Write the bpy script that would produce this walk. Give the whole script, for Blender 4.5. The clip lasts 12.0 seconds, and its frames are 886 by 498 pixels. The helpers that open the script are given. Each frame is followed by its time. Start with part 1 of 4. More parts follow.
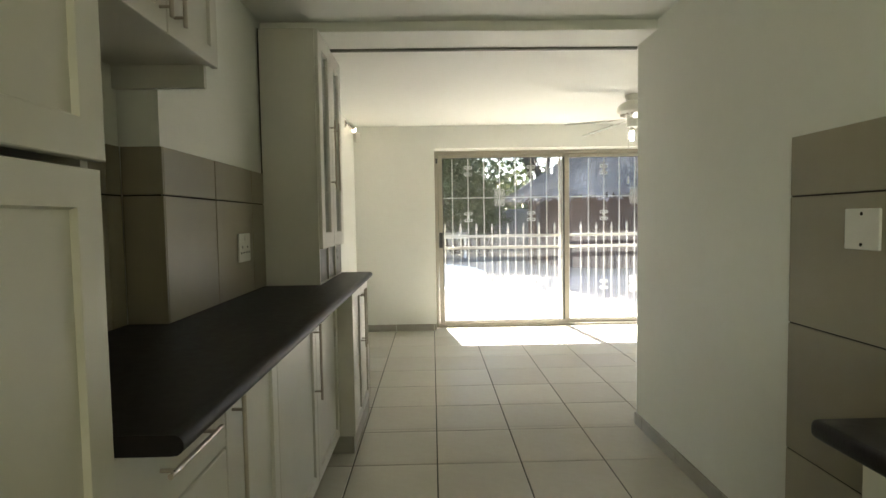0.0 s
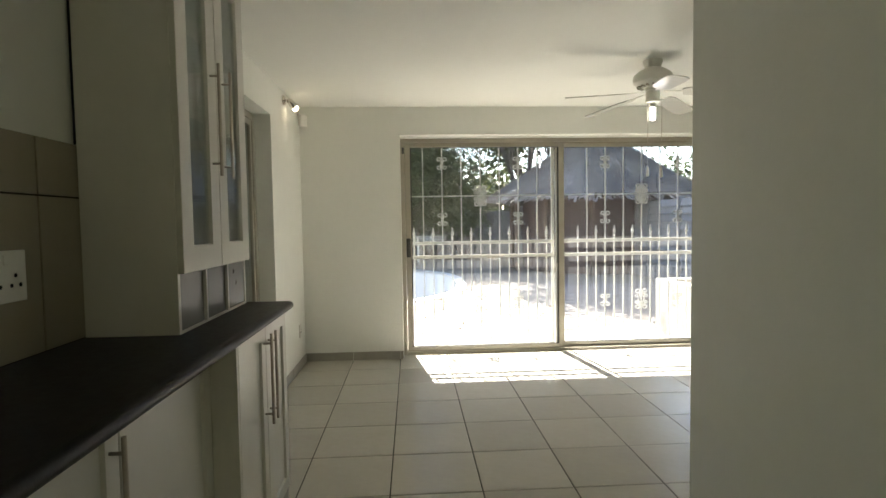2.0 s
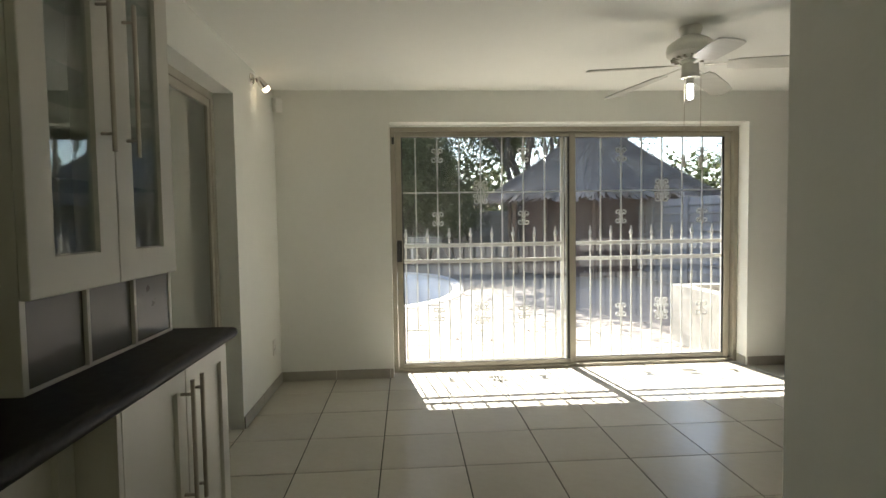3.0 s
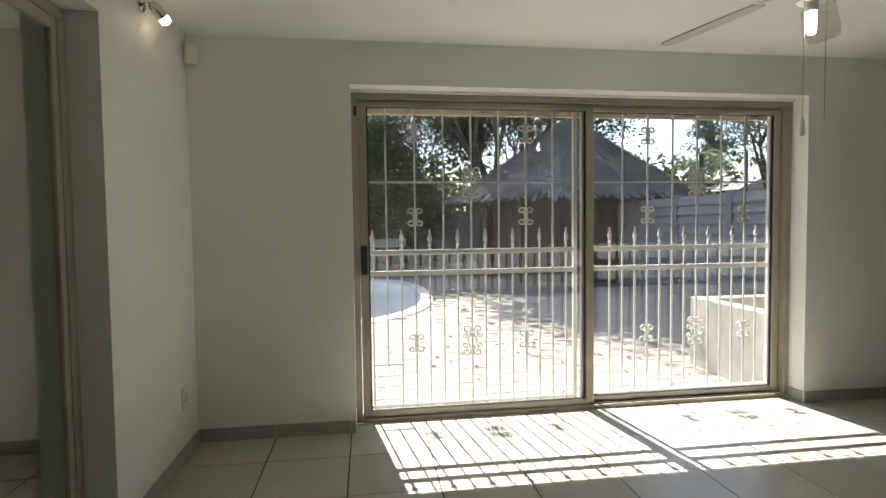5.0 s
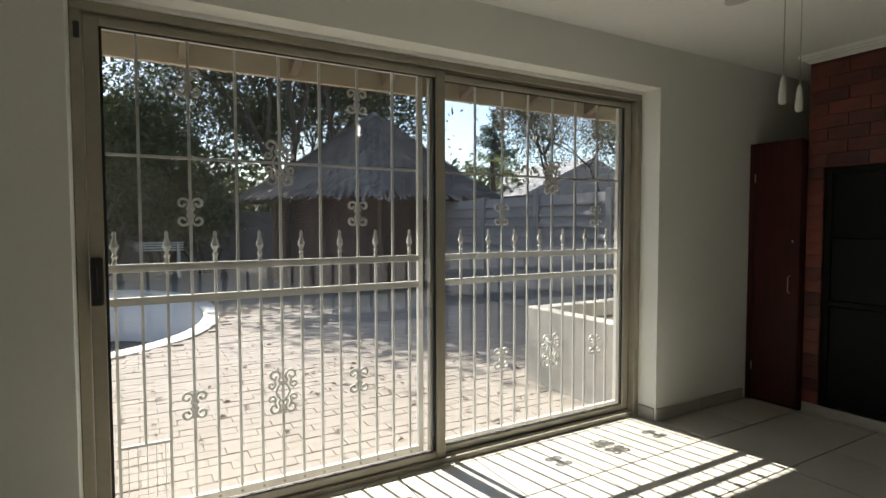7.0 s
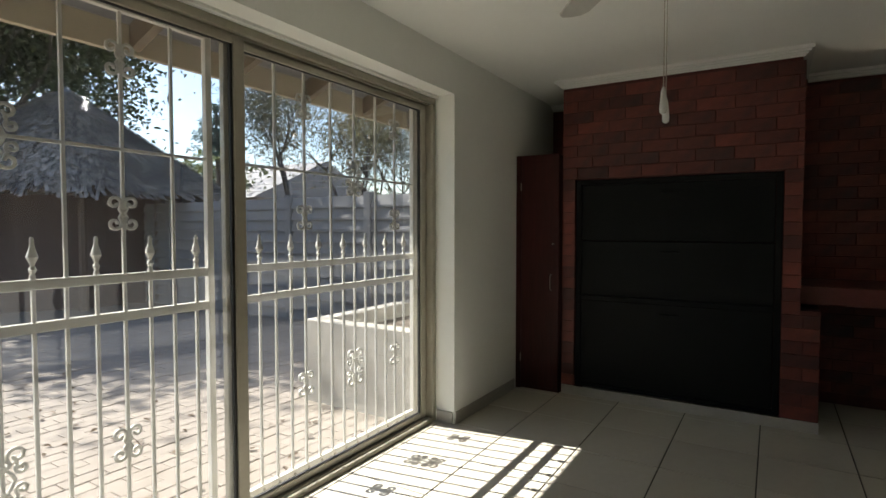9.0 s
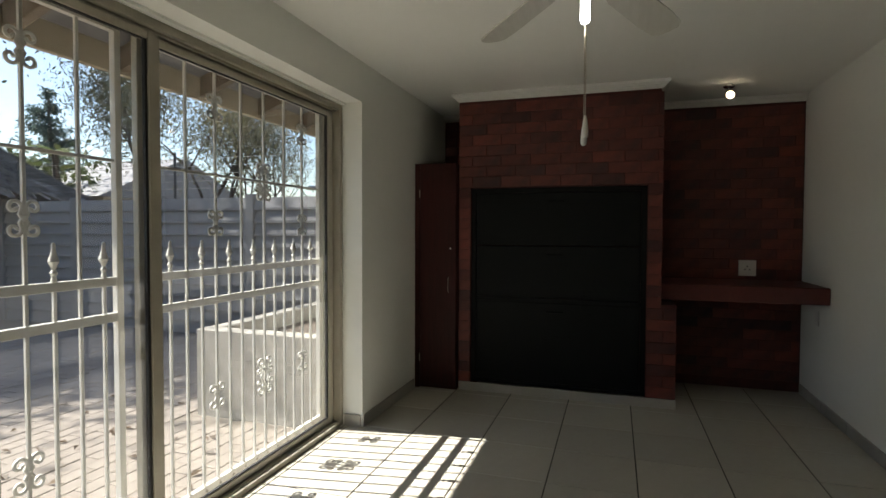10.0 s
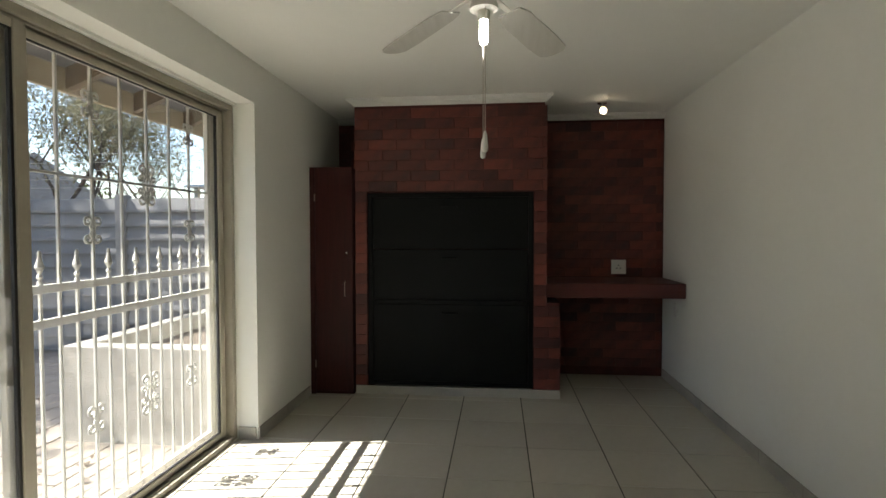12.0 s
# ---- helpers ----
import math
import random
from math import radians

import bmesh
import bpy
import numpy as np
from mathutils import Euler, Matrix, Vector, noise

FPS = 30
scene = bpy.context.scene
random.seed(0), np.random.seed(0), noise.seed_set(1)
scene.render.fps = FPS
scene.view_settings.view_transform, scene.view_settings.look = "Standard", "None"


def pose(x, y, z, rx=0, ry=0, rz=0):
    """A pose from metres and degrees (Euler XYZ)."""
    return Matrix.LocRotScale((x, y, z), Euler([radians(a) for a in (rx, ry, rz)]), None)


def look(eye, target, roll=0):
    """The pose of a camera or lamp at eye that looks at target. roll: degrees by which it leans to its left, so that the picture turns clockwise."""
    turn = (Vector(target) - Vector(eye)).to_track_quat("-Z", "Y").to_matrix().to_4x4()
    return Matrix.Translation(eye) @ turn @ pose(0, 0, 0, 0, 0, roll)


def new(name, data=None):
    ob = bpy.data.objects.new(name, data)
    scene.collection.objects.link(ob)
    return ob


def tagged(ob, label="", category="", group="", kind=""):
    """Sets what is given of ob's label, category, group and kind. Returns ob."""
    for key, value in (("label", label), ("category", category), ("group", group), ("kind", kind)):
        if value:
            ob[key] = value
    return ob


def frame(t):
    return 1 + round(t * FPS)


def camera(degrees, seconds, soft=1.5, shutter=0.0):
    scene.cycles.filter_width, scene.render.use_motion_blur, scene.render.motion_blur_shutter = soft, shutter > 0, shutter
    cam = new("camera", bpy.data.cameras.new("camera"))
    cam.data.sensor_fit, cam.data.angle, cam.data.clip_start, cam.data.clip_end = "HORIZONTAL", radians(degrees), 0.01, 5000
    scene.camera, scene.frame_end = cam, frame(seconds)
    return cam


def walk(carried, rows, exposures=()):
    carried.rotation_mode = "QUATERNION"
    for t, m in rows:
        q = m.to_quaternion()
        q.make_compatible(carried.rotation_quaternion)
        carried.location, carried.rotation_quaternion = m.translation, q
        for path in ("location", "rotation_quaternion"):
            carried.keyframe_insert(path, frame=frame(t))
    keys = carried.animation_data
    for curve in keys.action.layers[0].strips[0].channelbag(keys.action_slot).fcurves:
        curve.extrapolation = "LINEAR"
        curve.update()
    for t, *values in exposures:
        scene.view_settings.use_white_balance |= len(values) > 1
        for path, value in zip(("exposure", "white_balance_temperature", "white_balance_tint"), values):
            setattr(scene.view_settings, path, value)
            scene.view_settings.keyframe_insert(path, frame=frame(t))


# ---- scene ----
cam = camera(78.9, 12.0)
PATH = [
    (0, (-0.007, 0.190, 1.301), (0.032, 2.187, 1.193), -0.9),
    (0.5, (0.058, 0.480, 1.329), (0.116, 2.477, 1.218), -0.9),
    (1, (0.098, 0.780, 1.314), (0.167, 2.776, 1.203), -1.0),
    (1.5, (0.101, 1.061, 1.329), (0.196, 3.057, 1.220), -1.1),
    (2, (0.127, 1.369, 1.307), (0.242, 3.363, 1.206), -0.9),
    (2.5, (0.167, 1.670, 1.313), (0.284, 3.663, 1.212), -0.9),
    (3, (0.160, 1.998, 1.298), (0.293, 3.991, 1.200), -0.9),
    (5, (0.113, 3.169, 1.280), (0.394, 5.151, 1.188), -0.7),
    (5.5, (0.181, 3.448, 1.268), (0.554, 5.411, 1.174), -0.7),
    (6, (0.239, 3.747, 1.283), (0.759, 5.675, 1.184), -0.6),
    (6.5, (0.257, 3.974, 1.284), (0.957, 5.845, 1.183), -0.2),
    (7, (0.230, 4.197, 1.274), (1.219, 5.932, 1.183), -0.1),
    (9, (0.136, 4.753, 1.276), (1.840, 5.798, 1.199), 0.0),
    (9.5, (0.050, 4.858, 1.284), (1.875, 5.675, 1.213), 0.2),
    (10, (-0.066, 4.926, 1.292), (1.838, 5.534, 1.227), 0.2),
    (10.5, (-0.116, 4.983, 1.311), (1.839, 5.400, 1.246), 0.1),
    (11, (-0.122, 5.002, 1.306), (1.859, 5.277, 1.242), 0.1),
    (11.5, (-0.130, 4.997, 1.310), (1.855, 5.227, 1.246), -0.1),
    (12, (-0.136, 4.977, 1.318), (1.853, 5.182, 1.256), -0.1),
]
walk(cam, [(t, look(eye, target, roll)) for t, eye, target, roll in PATH],
     exposures=((0, 3.85), (1, 3.62), (1.5, 3.42), (2.5, 3.0), (3.2, 2.68), (5, 2.32), (6.5, 1.65), (7.2, 1.6), (9, 1.75), (10, 1.68), (10.5, 1.82), (11, 2.06), (12, 2.32)))

# ---- daylight ----
SUN = Vector((-0.16, 1.0, 1.105)).normalized()
world = bpy.data.worlds.new("sky")
scene.world = world
world.use_nodes = True
wn = world.node_tree.nodes
sky = wn.new("ShaderNodeTexSky")
sky.sky_type, sky.sun_disc = "NISHITA", False
sky.sun_elevation, sky.sun_rotation = math.asin(SUN.z), math.atan2(SUN.x, SUN.y)
world.node_tree.links.new(sky.outputs[0], wn["Background"].inputs[0])
wn["Background"].inputs[1].default_value = 0.10
sun = new("sun", bpy.data.lights.new("sun", "SUN"))
sun.data.energy, sun.data.angle, sun.data.color = 4.9, radians(0.42), (1.0, 0.965, 0.91)
sun.matrix_world = look((0, 0, 0), -SUN)

# fill lamp added at an assumed, unseen opening behind the start of the walk
kitchen_fill = new("kitchen_fill_light", bpy.data.lights.new("kitchen_fill_light", "AREA"))
kitchen_fill.data.shape, kitchen_fill.data.size, kitchen_fill.data.size_y = "RECTANGLE", 1.7, 1.1
kitchen_fill.data.energy, kitchen_fill.data.color = 4.0, (0.95, 0.94, 0.63)
kitchen_fill.matrix_world = look((-1.075, -3.2, 1.55), (0.5, -3.2, 1.5))

# ---- materials ----


def nodes_of(name):
    m = bpy.data.materials.new(name)
    m.use_nodes = True
    return m, m.node_tree.nodes, m.node_tree.links, m.node_tree.nodes["Principled BSDF"]


def surf(name, base, other=None, scale=6.0, rough=0.5, bump=0.0, bump_scale=60.0, metal=0.0, stretch=(1, 1, 1), spec=0.5, coat=0.0,
         fine=None, vary=0.0, island=False, rough_var=0.08, relief=0.004):
    """Two noises (broad stains, fine grain) mix two colours; bump, uneven gloss and a shift of value per object."""
    m, n, k, p = nodes_of(name)
    other = other or tuple(c * 0.88 for c in base)
    tc = n.new("ShaderNodeTexCoord")
    mp = n.new("ShaderNodeMapping")
    mp.inputs["Scale"].default_value = stretch
    k.new(tc.outputs["Object"], mp.inputs[0])
    a, b = n.new("ShaderNodeTexNoise"), n.new("ShaderNodeTexNoise")
    a.inputs["Scale"].default_value, a.inputs["Detail"].default_value = scale, 5
    b.inputs["Scale"].default_value, b.inputs["Detail"].default_value = fine or scale * 9, 3
    k.new(mp.outputs[0], a.inputs[0])
    k.new(mp.outputs[0], b.inputs[0])
    ad = n.new("ShaderNodeMath")
    ad.operation = "MULTIPLY_ADD"
    k.new(b.outputs[0], ad.inputs[0])
    ad.inputs[1].default_value = 0.35
    k.new(a.outputs[0], ad.inputs[2])
    ramp = n.new("ShaderNodeMapRange")
    ramp.inputs["From Min"].default_value, ramp.inputs["From Max"].default_value = 0.45, 0.9
    k.new(ad.outputs[0], ramp.inputs[0])
    mix = n.new("ShaderNodeMix")
    mix.data_type = "RGBA"
    mix.inputs[6].default_value, mix.inputs[7].default_value = (*base, 1), (*other, 1)
    k.new(ramp.outputs[0], mix.inputs[0])
    colour = mix.outputs[2]
    if vary:
        if island:
            rnd = n.new("ShaderNodeNewGeometry").outputs["Random Per Island"]
        else:
            rnd = n.new("ShaderNodeObjectInfo").outputs["Random"]
        hsv = n.new("ShaderNodeHueSaturation")
        mr = n.new("ShaderNodeMapRange")
        mr.inputs["To Min"].default_value, mr.inputs["To Max"].default_value = 1 - vary, 1 + vary
        k.new(rnd, mr.inputs[0])
        k.new(mr.outputs[0], hsv.inputs["Value"])
        k.new(colour, hsv.inputs["Color"])
        colour = hsv.outputs[0]
    k.new(colour, p.inputs["Base Color"])
    rr = n.new("ShaderNodeMapRange")
    rr.inputs["To Min"].default_value, rr.inputs["To Max"].default_value = max(0.02, rough - rough_var), min(1, rough + rough_var)
    k.new(a.outputs[0], rr.inputs[0])
    k.new(rr.outputs[0], p.inputs["Roughness"])
    p.inputs["Metallic"].default_value = metal
    p.inputs["Specular IOR Level"].default_value = spec
    p.inputs["Coat Weight"].default_value = coat
    p.inputs["Coat Roughness"].default_value = 0.15
    if bump:
        c = n.new("ShaderNodeTexNoise")
        c.inputs["Scale"].default_value, c.inputs["Detail"].default_value = bump_scale, 4
        k.new(mp.outputs[0], c.inputs[0])
        bp = n.new("ShaderNodeBump")
        bp.inputs["Strength"].default_value, bp.inputs["Distance"].default_value = min(1.0, bump), relief
        k.new(c.outputs[0], bp.inputs["Height"])
        k.new(bp.outputs[0], p.inputs["Normal"])
    return m


def glass(name, tint, least, most, veil=0.0):
    """A thin pane: clear, with a mirror-like share that grows at grazing angles."""
    m, n, k, p = nodes_of(name)
    n.remove(p)
    out = n["Material Output"]
    tr, gl, mx, lw, mr = (n.new("ShaderNode" + s) for s in ("BsdfTransparent", "BsdfGlossy", "MixShader", "LayerWeight", "MapRange"))
    tr.inputs[0].default_value = (*tint, 1)
    gl.inputs["Roughness"].default_value = 0.012
    pw = n.new("ShaderNodeMath")
    pw.operation, pw.inputs[1].default_value = "POWER", 3.5
    k.new(lw.outputs["Facing"], pw.inputs[0])
    k.new(pw.outputs[0], mr.inputs[0])
    mr.inputs["To Min"].default_value, mr.inputs["To Max"].default_value = least, most
    k.new(mr.outputs[0], mx.inputs[0])
    k.new(tr.outputs[0], mx.inputs[1])
    k.new(gl.outputs[0], mx.inputs[2])
    if veil:
        # translucent veil standing in for glare haze over the outdoors, uneven at two scales
        film, dm, nz, mul = (n.new("ShaderNode" + s) for s in ("BsdfTranslucent", "MixShader", "TexNoise", "Math"))
        tc = n.new("ShaderNodeTexCoord")
        film.inputs[0].default_value = (0.75, 0.74, 0.72, 1)
        nz.inputs["Scale"].default_value, nz.inputs["Detail"].default_value = 2.2, 6
        k.new(tc.outputs["Object"], nz.inputs["Vector"])
        mul.operation, mul.inputs[1].default_value = "MULTIPLY", veil * 2
        k.new(nz.outputs[0], mul.inputs[0])
        k.new(mul.outputs[0], dm.inputs[0])
        k.new(mx.outputs[0], dm.inputs[1])
        k.new(film.outputs[0], dm.inputs[2])
        mx = dm
    k.new(mx.outputs[0], out.inputs[0])
    return m


def glow(name, colour, power):
    m, n, k, p = nodes_of(name)
    p.inputs["Base Color"].default_value = (*colour, 1)
    p.inputs["Emission Color"].default_value, p.inputs["Emission Strength"].default_value = (*colour, 1), power
    return m


WALL = surf("wall_paint", (0.86, 0.865, 0.81), (0.82, 0.825, 0.77), 1.2, 0.55, 0.25, 45, fine=18)
CEIL = surf("ceiling_paint", (0.85, 0.855, 0.81), (0.82, 0.825, 0.78), 0.9, 0.7, 0.12, 30, fine=14)
CORN = surf("cornice_plaster", (0.80, 0.80, 0.77), None, 3, 0.6, 0.1)
TILE = surf("floor_tile_glaze", (0.51, 0.485, 0.415), (0.46, 0.435, 0.365), 2.5, 0.22, 0.04, 90, vary=0.06, fine=25)
GROUT = surf("grout", (0.05, 0.042, 0.034), (0.03, 0.026, 0.022), 8, 0.9, 0.4)
SKIRT = surf("skirting_tile", (0.40, 0.375, 0.325), (0.34, 0.32, 0.28), 4, 0.35, 0.05, 80, vary=0.05)
WTILE = surf("wall_tile_glaze", (0.33, 0.295, 0.215), (0.31, 0.275, 0.20), 3, 0.3, 0.04, 60, vary=0.05, fine=12, rough_var=0.03)
# about 0.4 of the wall tile's tone, for the cabinet niches
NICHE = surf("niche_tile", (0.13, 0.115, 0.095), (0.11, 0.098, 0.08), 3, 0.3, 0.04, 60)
CAB = surf("cabinet_foil", (0.66, 0.64, 0.58), (0.62, 0.60, 0.54), 3, 0.38, 0.04, 80)
CABIN = surf("cabinet_board", (0.62, 0.60, 0.54), (0.55, 0.53, 0.48), 3, 0.5, 0.05, 90)
TOP = surf("black_laminate", (0.012, 0.010, 0.012), (0.020, 0.016, 0.018), 40, 0.42, 0.1, 220, fine=400, spec=0.16)
STEEL = surf("brushed_steel", (0.55, 0.50, 0.43), (0.42, 0.38, 0.32), 30, 0.3, 0.05, 200, metal=1.0, stretch=(1, 1, 0.1))
CHROME = surf("chrome", (0.75, 0.72, 0.68), None, 20, 0.14, metal=1.0)
BRONZE = surf("bronze_aluminium", (0.37, 0.34, 0.27), (0.30, 0.275, 0.22), 5, 0.42, 0.03, 120, metal=0.1)
ALU = surf("champagne_aluminium", (0.50, 0.47, 0.39), (0.43, 0.40, 0.33), 5, 0.4, 0.03, 120, metal=0.1)
WHITE = surf("white_enamel", (0.78, 0.76, 0.70), (0.66, 0.63, 0.56), 14, 0.38, 0.1, 150)
BLACKP = surf("black_plastic", (0.02, 0.02, 0.02), (0.03, 0.03, 0.03), 12, 0.4)
# door seals, and the painted shadow gap beside the glass cabinet
SEAL_AND_GAP = surf("rubber_seal_and_gap", (0.012, 0.012, 0.012), None, 20, 0.6)
PLATE = surf("white_plastic", (0.80, 0.79, 0.74), (0.75, 0.74, 0.69), 10, 0.32)
HOLE = surf("socket_hole", (0.01, 0.01, 0.01), None, 10, 0.8)
BRICK = surf("varnished_brick", (0.15, 0.028, 0.017), (0.065, 0.017, 0.012), 9, 0.5, 0.5, 70, vary=0.55)
MORTAR = surf("dark_mortar", (0.085, 0.02, 0.014), (0.05, 0.014, 0.011), 12, 0.8, 0.6)
MAHOG = surf("mahogany_varnish", (0.055, 0.011, 0.009), (0.03, 0.007, 0.006), 3, 0.45, 0.08, 60, stretch=(14, 14, 1), spec=0.25)
SLAB = surf("red_brown_slab", (0.115, 0.026, 0.019), (0.075, 0.02, 0.016), 5, 0.4, 0.3, 60, coat=0.1)
BLACKM = surf("black_steel", (0.0035, 0.004, 0.0035), (0.006, 0.0065, 0.006), 4, 0.55, 0.15, 40, spec=0.15)
FANW = surf("fan_enamel", (0.72, 0.71, 0.64), (0.66, 0.65, 0.58), 8, 0.4)
BLADE = surf("fan_blade", (0.58, 0.57, 0.52), (0.52, 0.51, 0.46), 5, 0.45, stretch=(1, 8, 1))
# last value: share of the added glare veil
PANE = glass("clear_pane", (0.87, 0.88, 0.875), 0.035, 0.5, 0.014)
DARKPANE = glass("grey_pane", (0.74, 0.80, 0.77), 0.5, 0.95)
CABPANE = glass("cabinet_pane", (0.92, 0.96, 0.95), 0.04, 0.6)

PAVER = surf("sand_paver", (0.275, 0.232, 0.19), (0.225, 0.19, 0.155), 5, 0.85, 0.6, 90, vary=0.07, island=True, fine=60)
SAND = surf("joint_sand", (0.22, 0.185, 0.145), (0.16, 0.135, 0.105), 6, 0.95, 0.6, 60)
EARTH = surf("sandy_ground", (0.27, 0.225, 0.17), (0.18, 0.145, 0.105), 1.5, 0.95, 0.8, 40, fine=25)
POOLW = surf("pool_plaster", (0.74, 0.73, 0.71), (0.62, 0.61, 0.595), 2, 0.7, 0.2, 20)
COPING = surf("pool_coping", (0.60, 0.57, 0.51), (0.5, 0.475, 0.42), 5, 0.7, 0.3, 60)
WATER = surf("pool_silt", (0.12, 0.10, 0.075), (0.07, 0.06, 0.05), 1, 0.75, 0.3, 6)
ROUGHP = surf("rough_plaster", (0.44, 0.41, 0.355), (0.30, 0.28, 0.24), 9, 0.9, 0.9, 95, fine=50, relief=0.012)
CONCR = surf("precast_concrete", (0.21, 0.20, 0.195), (0.15, 0.145, 0.14), 3, 0.88, 0.5, 50, vary=0.07)
THATCH = surf("weathered_thatch", (0.16, 0.12, 0.095), (0.085, 0.064, 0.052), 3, 0.95, 1.0, 40, stretch=(6, 6, 1), fine=60)
STRAW = surf("loose_straw", (0.30, 0.25, 0.205), (0.10, 0.082, 0.07), 0.9, 0.9, vary=0.65, island=True)
HUTW = surf("brown_plaster", (0.075, 0.045, 0.036), (0.055, 0.034, 0.028), 2, 0.8, 0.4, 40)
POLE = surf("gum_pole", (0.12, 0.08, 0.055), (0.08, 0.055, 0.04), 6, 0.8, 0.5, 40, stretch=(8, 8, 1))
TIMBER = surf("stained_timber", (0.165, 0.125, 0.08), (0.11, 0.08, 0.052), 4, 0.6, 0.3, 60, stretch=(1, 12, 12))
FASCIA = surf("tan_fascia_paint", (0.42, 0.35, 0.24), (0.34, 0.28, 0.19), 3, 0.6, 0.2, 60, stretch=(1, 10, 10))
BARK = surf("bark", (0.085, 0.065, 0.05), (0.05, 0.04, 0.032), 8, 0.95, 1.0, 40, stretch=(3, 3, 1))
ROOF = surf("grey_roof", (0.23, 0.22, 0.22), (0.17, 0.165, 0.17), 3, 0.7, 0.3, 30)
BLUEROOF = surf("steel_roof_sheet", (0.30, 0.36, 0.45), (0.24, 0.29, 0.36), 2, 0.35, 0.1, 20, metal=0.3)
SOIL = surf("planter_soil", (0.13, 0.10, 0.07), (0.08, 0.06, 0.045), 10, 1.0, 1.0, 50)


def leaf_mat(name, a, b):
    m = surf(name, a, b, 0.8, 0.55, vary=0.3, island=True, spec=0.3)
    n, k = m.node_tree.nodes, m.node_tree.links
    p = n["Principled BSDF"]
    tl, mx = n.new("ShaderNodeBsdfTranslucent"), n.new("ShaderNodeMixShader")
    k.new(p.inputs["Base Color"].links[0].from_socket, tl.inputs[0])
    mx.inputs[0].default_value = 0.35
    k.new(p.outputs[0], mx.inputs[1])
    k.new(tl.outputs[0], mx.inputs[2])
    k.new(mx.outputs[0], n["Material Output"].inputs[0])
    return m


LEAF_DARK = leaf_mat("dark_leaf", (0.045, 0.06, 0.022), (0.075, 0.085, 0.03))
LEAF_GREEN = leaf_mat("green_leaf", (0.085, 0.12, 0.03), (0.13, 0.16, 0.045))
LEAF_OLIVE = leaf_mat("olive_leaf", (0.13, 0.125, 0.07), (0.18, 0.16, 0.085))
LEAF_PINE = leaf_mat("blue_needle", (0.05, 0.08, 0.07), (0.07, 0.10, 0.085))
DRYLEAF = leaf_mat("dry_leaf", (0.14, 0.09, 0.045), (0.09, 0.055, 0.03))

# ---- builders ----


class Shape:
    """A bmesh with a few ways to add pieces."""

    def __init__(self):
        self.bm = bmesh.new()

    def box(self, lo, hi, bevel=0.0, m=None, segments=1):
        lo, hi = Vector(lo), Vector(hi)
        r = bmesh.ops.create_cube(self.bm, size=1, matrix=(m or Matrix()) @ Matrix.LocRotScale((lo + hi) / 2, None, hi - lo))
        if bevel:
            es = list({e for v in r["verts"] for e in v.link_edges})
            bmesh.ops.bevel(self.bm, geom=es, offset=bevel, segments=segments, profile=0.5, affect="EDGES")
        return self

    def tube(self, pts, radius, sides=8, closed=False):
        """A round bar along points; radius may be a list."""
        pts = [Vector(q) for q in pts]
        n = len(pts)
        rings, ref = [], None
        for i, q in enumerate(pts):
            d = (pts[(i + 1) % n] - pts[i - 1]) if closed else pts[min(i + 1, n - 1)] - pts[max(i - 1, 0)]
            d.normalize()
            if ref is None:
                ref = Vector((0, 0, 1)) if abs(d.z) < 0.9 else Vector((1, 0, 0))
            u = d.cross(ref).normalized()
            v = d.cross(u)
            ref = -v if v.length else ref
            ref = u.cross(d)
            r = radius[i] if isinstance(radius, (list, tuple)) else radius
            rings.append([self.bm.verts.new(q + (u * math.cos(a) + v * math.sin(a)) * r) for a in (2 * math.pi * j / sides for j in range(sides))])
        for i in range(n if closed else n - 1):
            a, b = rings[i], rings[(i + 1) % n]
            for j in range(sides):
                self.bm.faces.new((a[j], a[(j + 1) % sides], b[(j + 1) % sides], b[j]))
        if not closed:
            self.bm.faces.new(rings[0][::-1])
            self.bm.faces.new(rings[-1])
        return self

    def lathe(self, profile, centre=(0, 0, 0), sides=20, m=None):
        """Turn (radius, height) pairs round z."""
        rings = []
        for r, z in profile:
            rings.append([self.bm.verts.new(Vector((max(r, 1e-4) * math.cos(2 * math.pi * j / sides), max(r, 1e-4) * math.sin(2 * math.pi * j / sides), z))) for j in range(sides)])
        for a, b in zip(rings, rings[1:]):
            for j in range(sides):
                self.bm.faces.new((a[j], a[(j + 1) % sides], b[(j + 1) % sides], b[j]))
        self.bm.faces.new(rings[0][::-1])
        self.bm.faces.new(rings[-1])
        vs = [v for r in rings for v in r]
        bmesh.ops.transform(self.bm, matrix=Matrix.Translation(centre) @ (m or Matrix()), verts=vs)
        return self

    def prism(self, outline, depth, m=None, bevel=0.0):
        """An outline in the xz plane, pushed along y by depth."""
        a = [self.bm.verts.new((x, 0, z)) for x, z in outline]
        b = [self.bm.verts.new((x, depth, z)) for x, z in outline]
        n = len(a)
        fs = [self.bm.faces.new(a), self.bm.faces.new(b[::-1])]
        for i in range(n):
            fs.append(self.bm.faces.new((a[i], b[i], b[(i + 1) % n], a[(i + 1) % n])))
        bmesh.ops.transform(self.bm, matrix=m or Matrix(), verts=a + b)
        return self


def mesh_of(name, shape, material, smooth=False):
    bm = shape.bm
    bmesh.ops.recalc_face_normals(bm, faces=bm.faces)
    me = bpy.data.meshes.new(name)
    bm.to_mesh(me)
    bm.free()
    me.materials.append(material)
    if smooth:
        me.shade_smooth()
        me.set_sharp_from_angle(angle=radians(38))
    return me


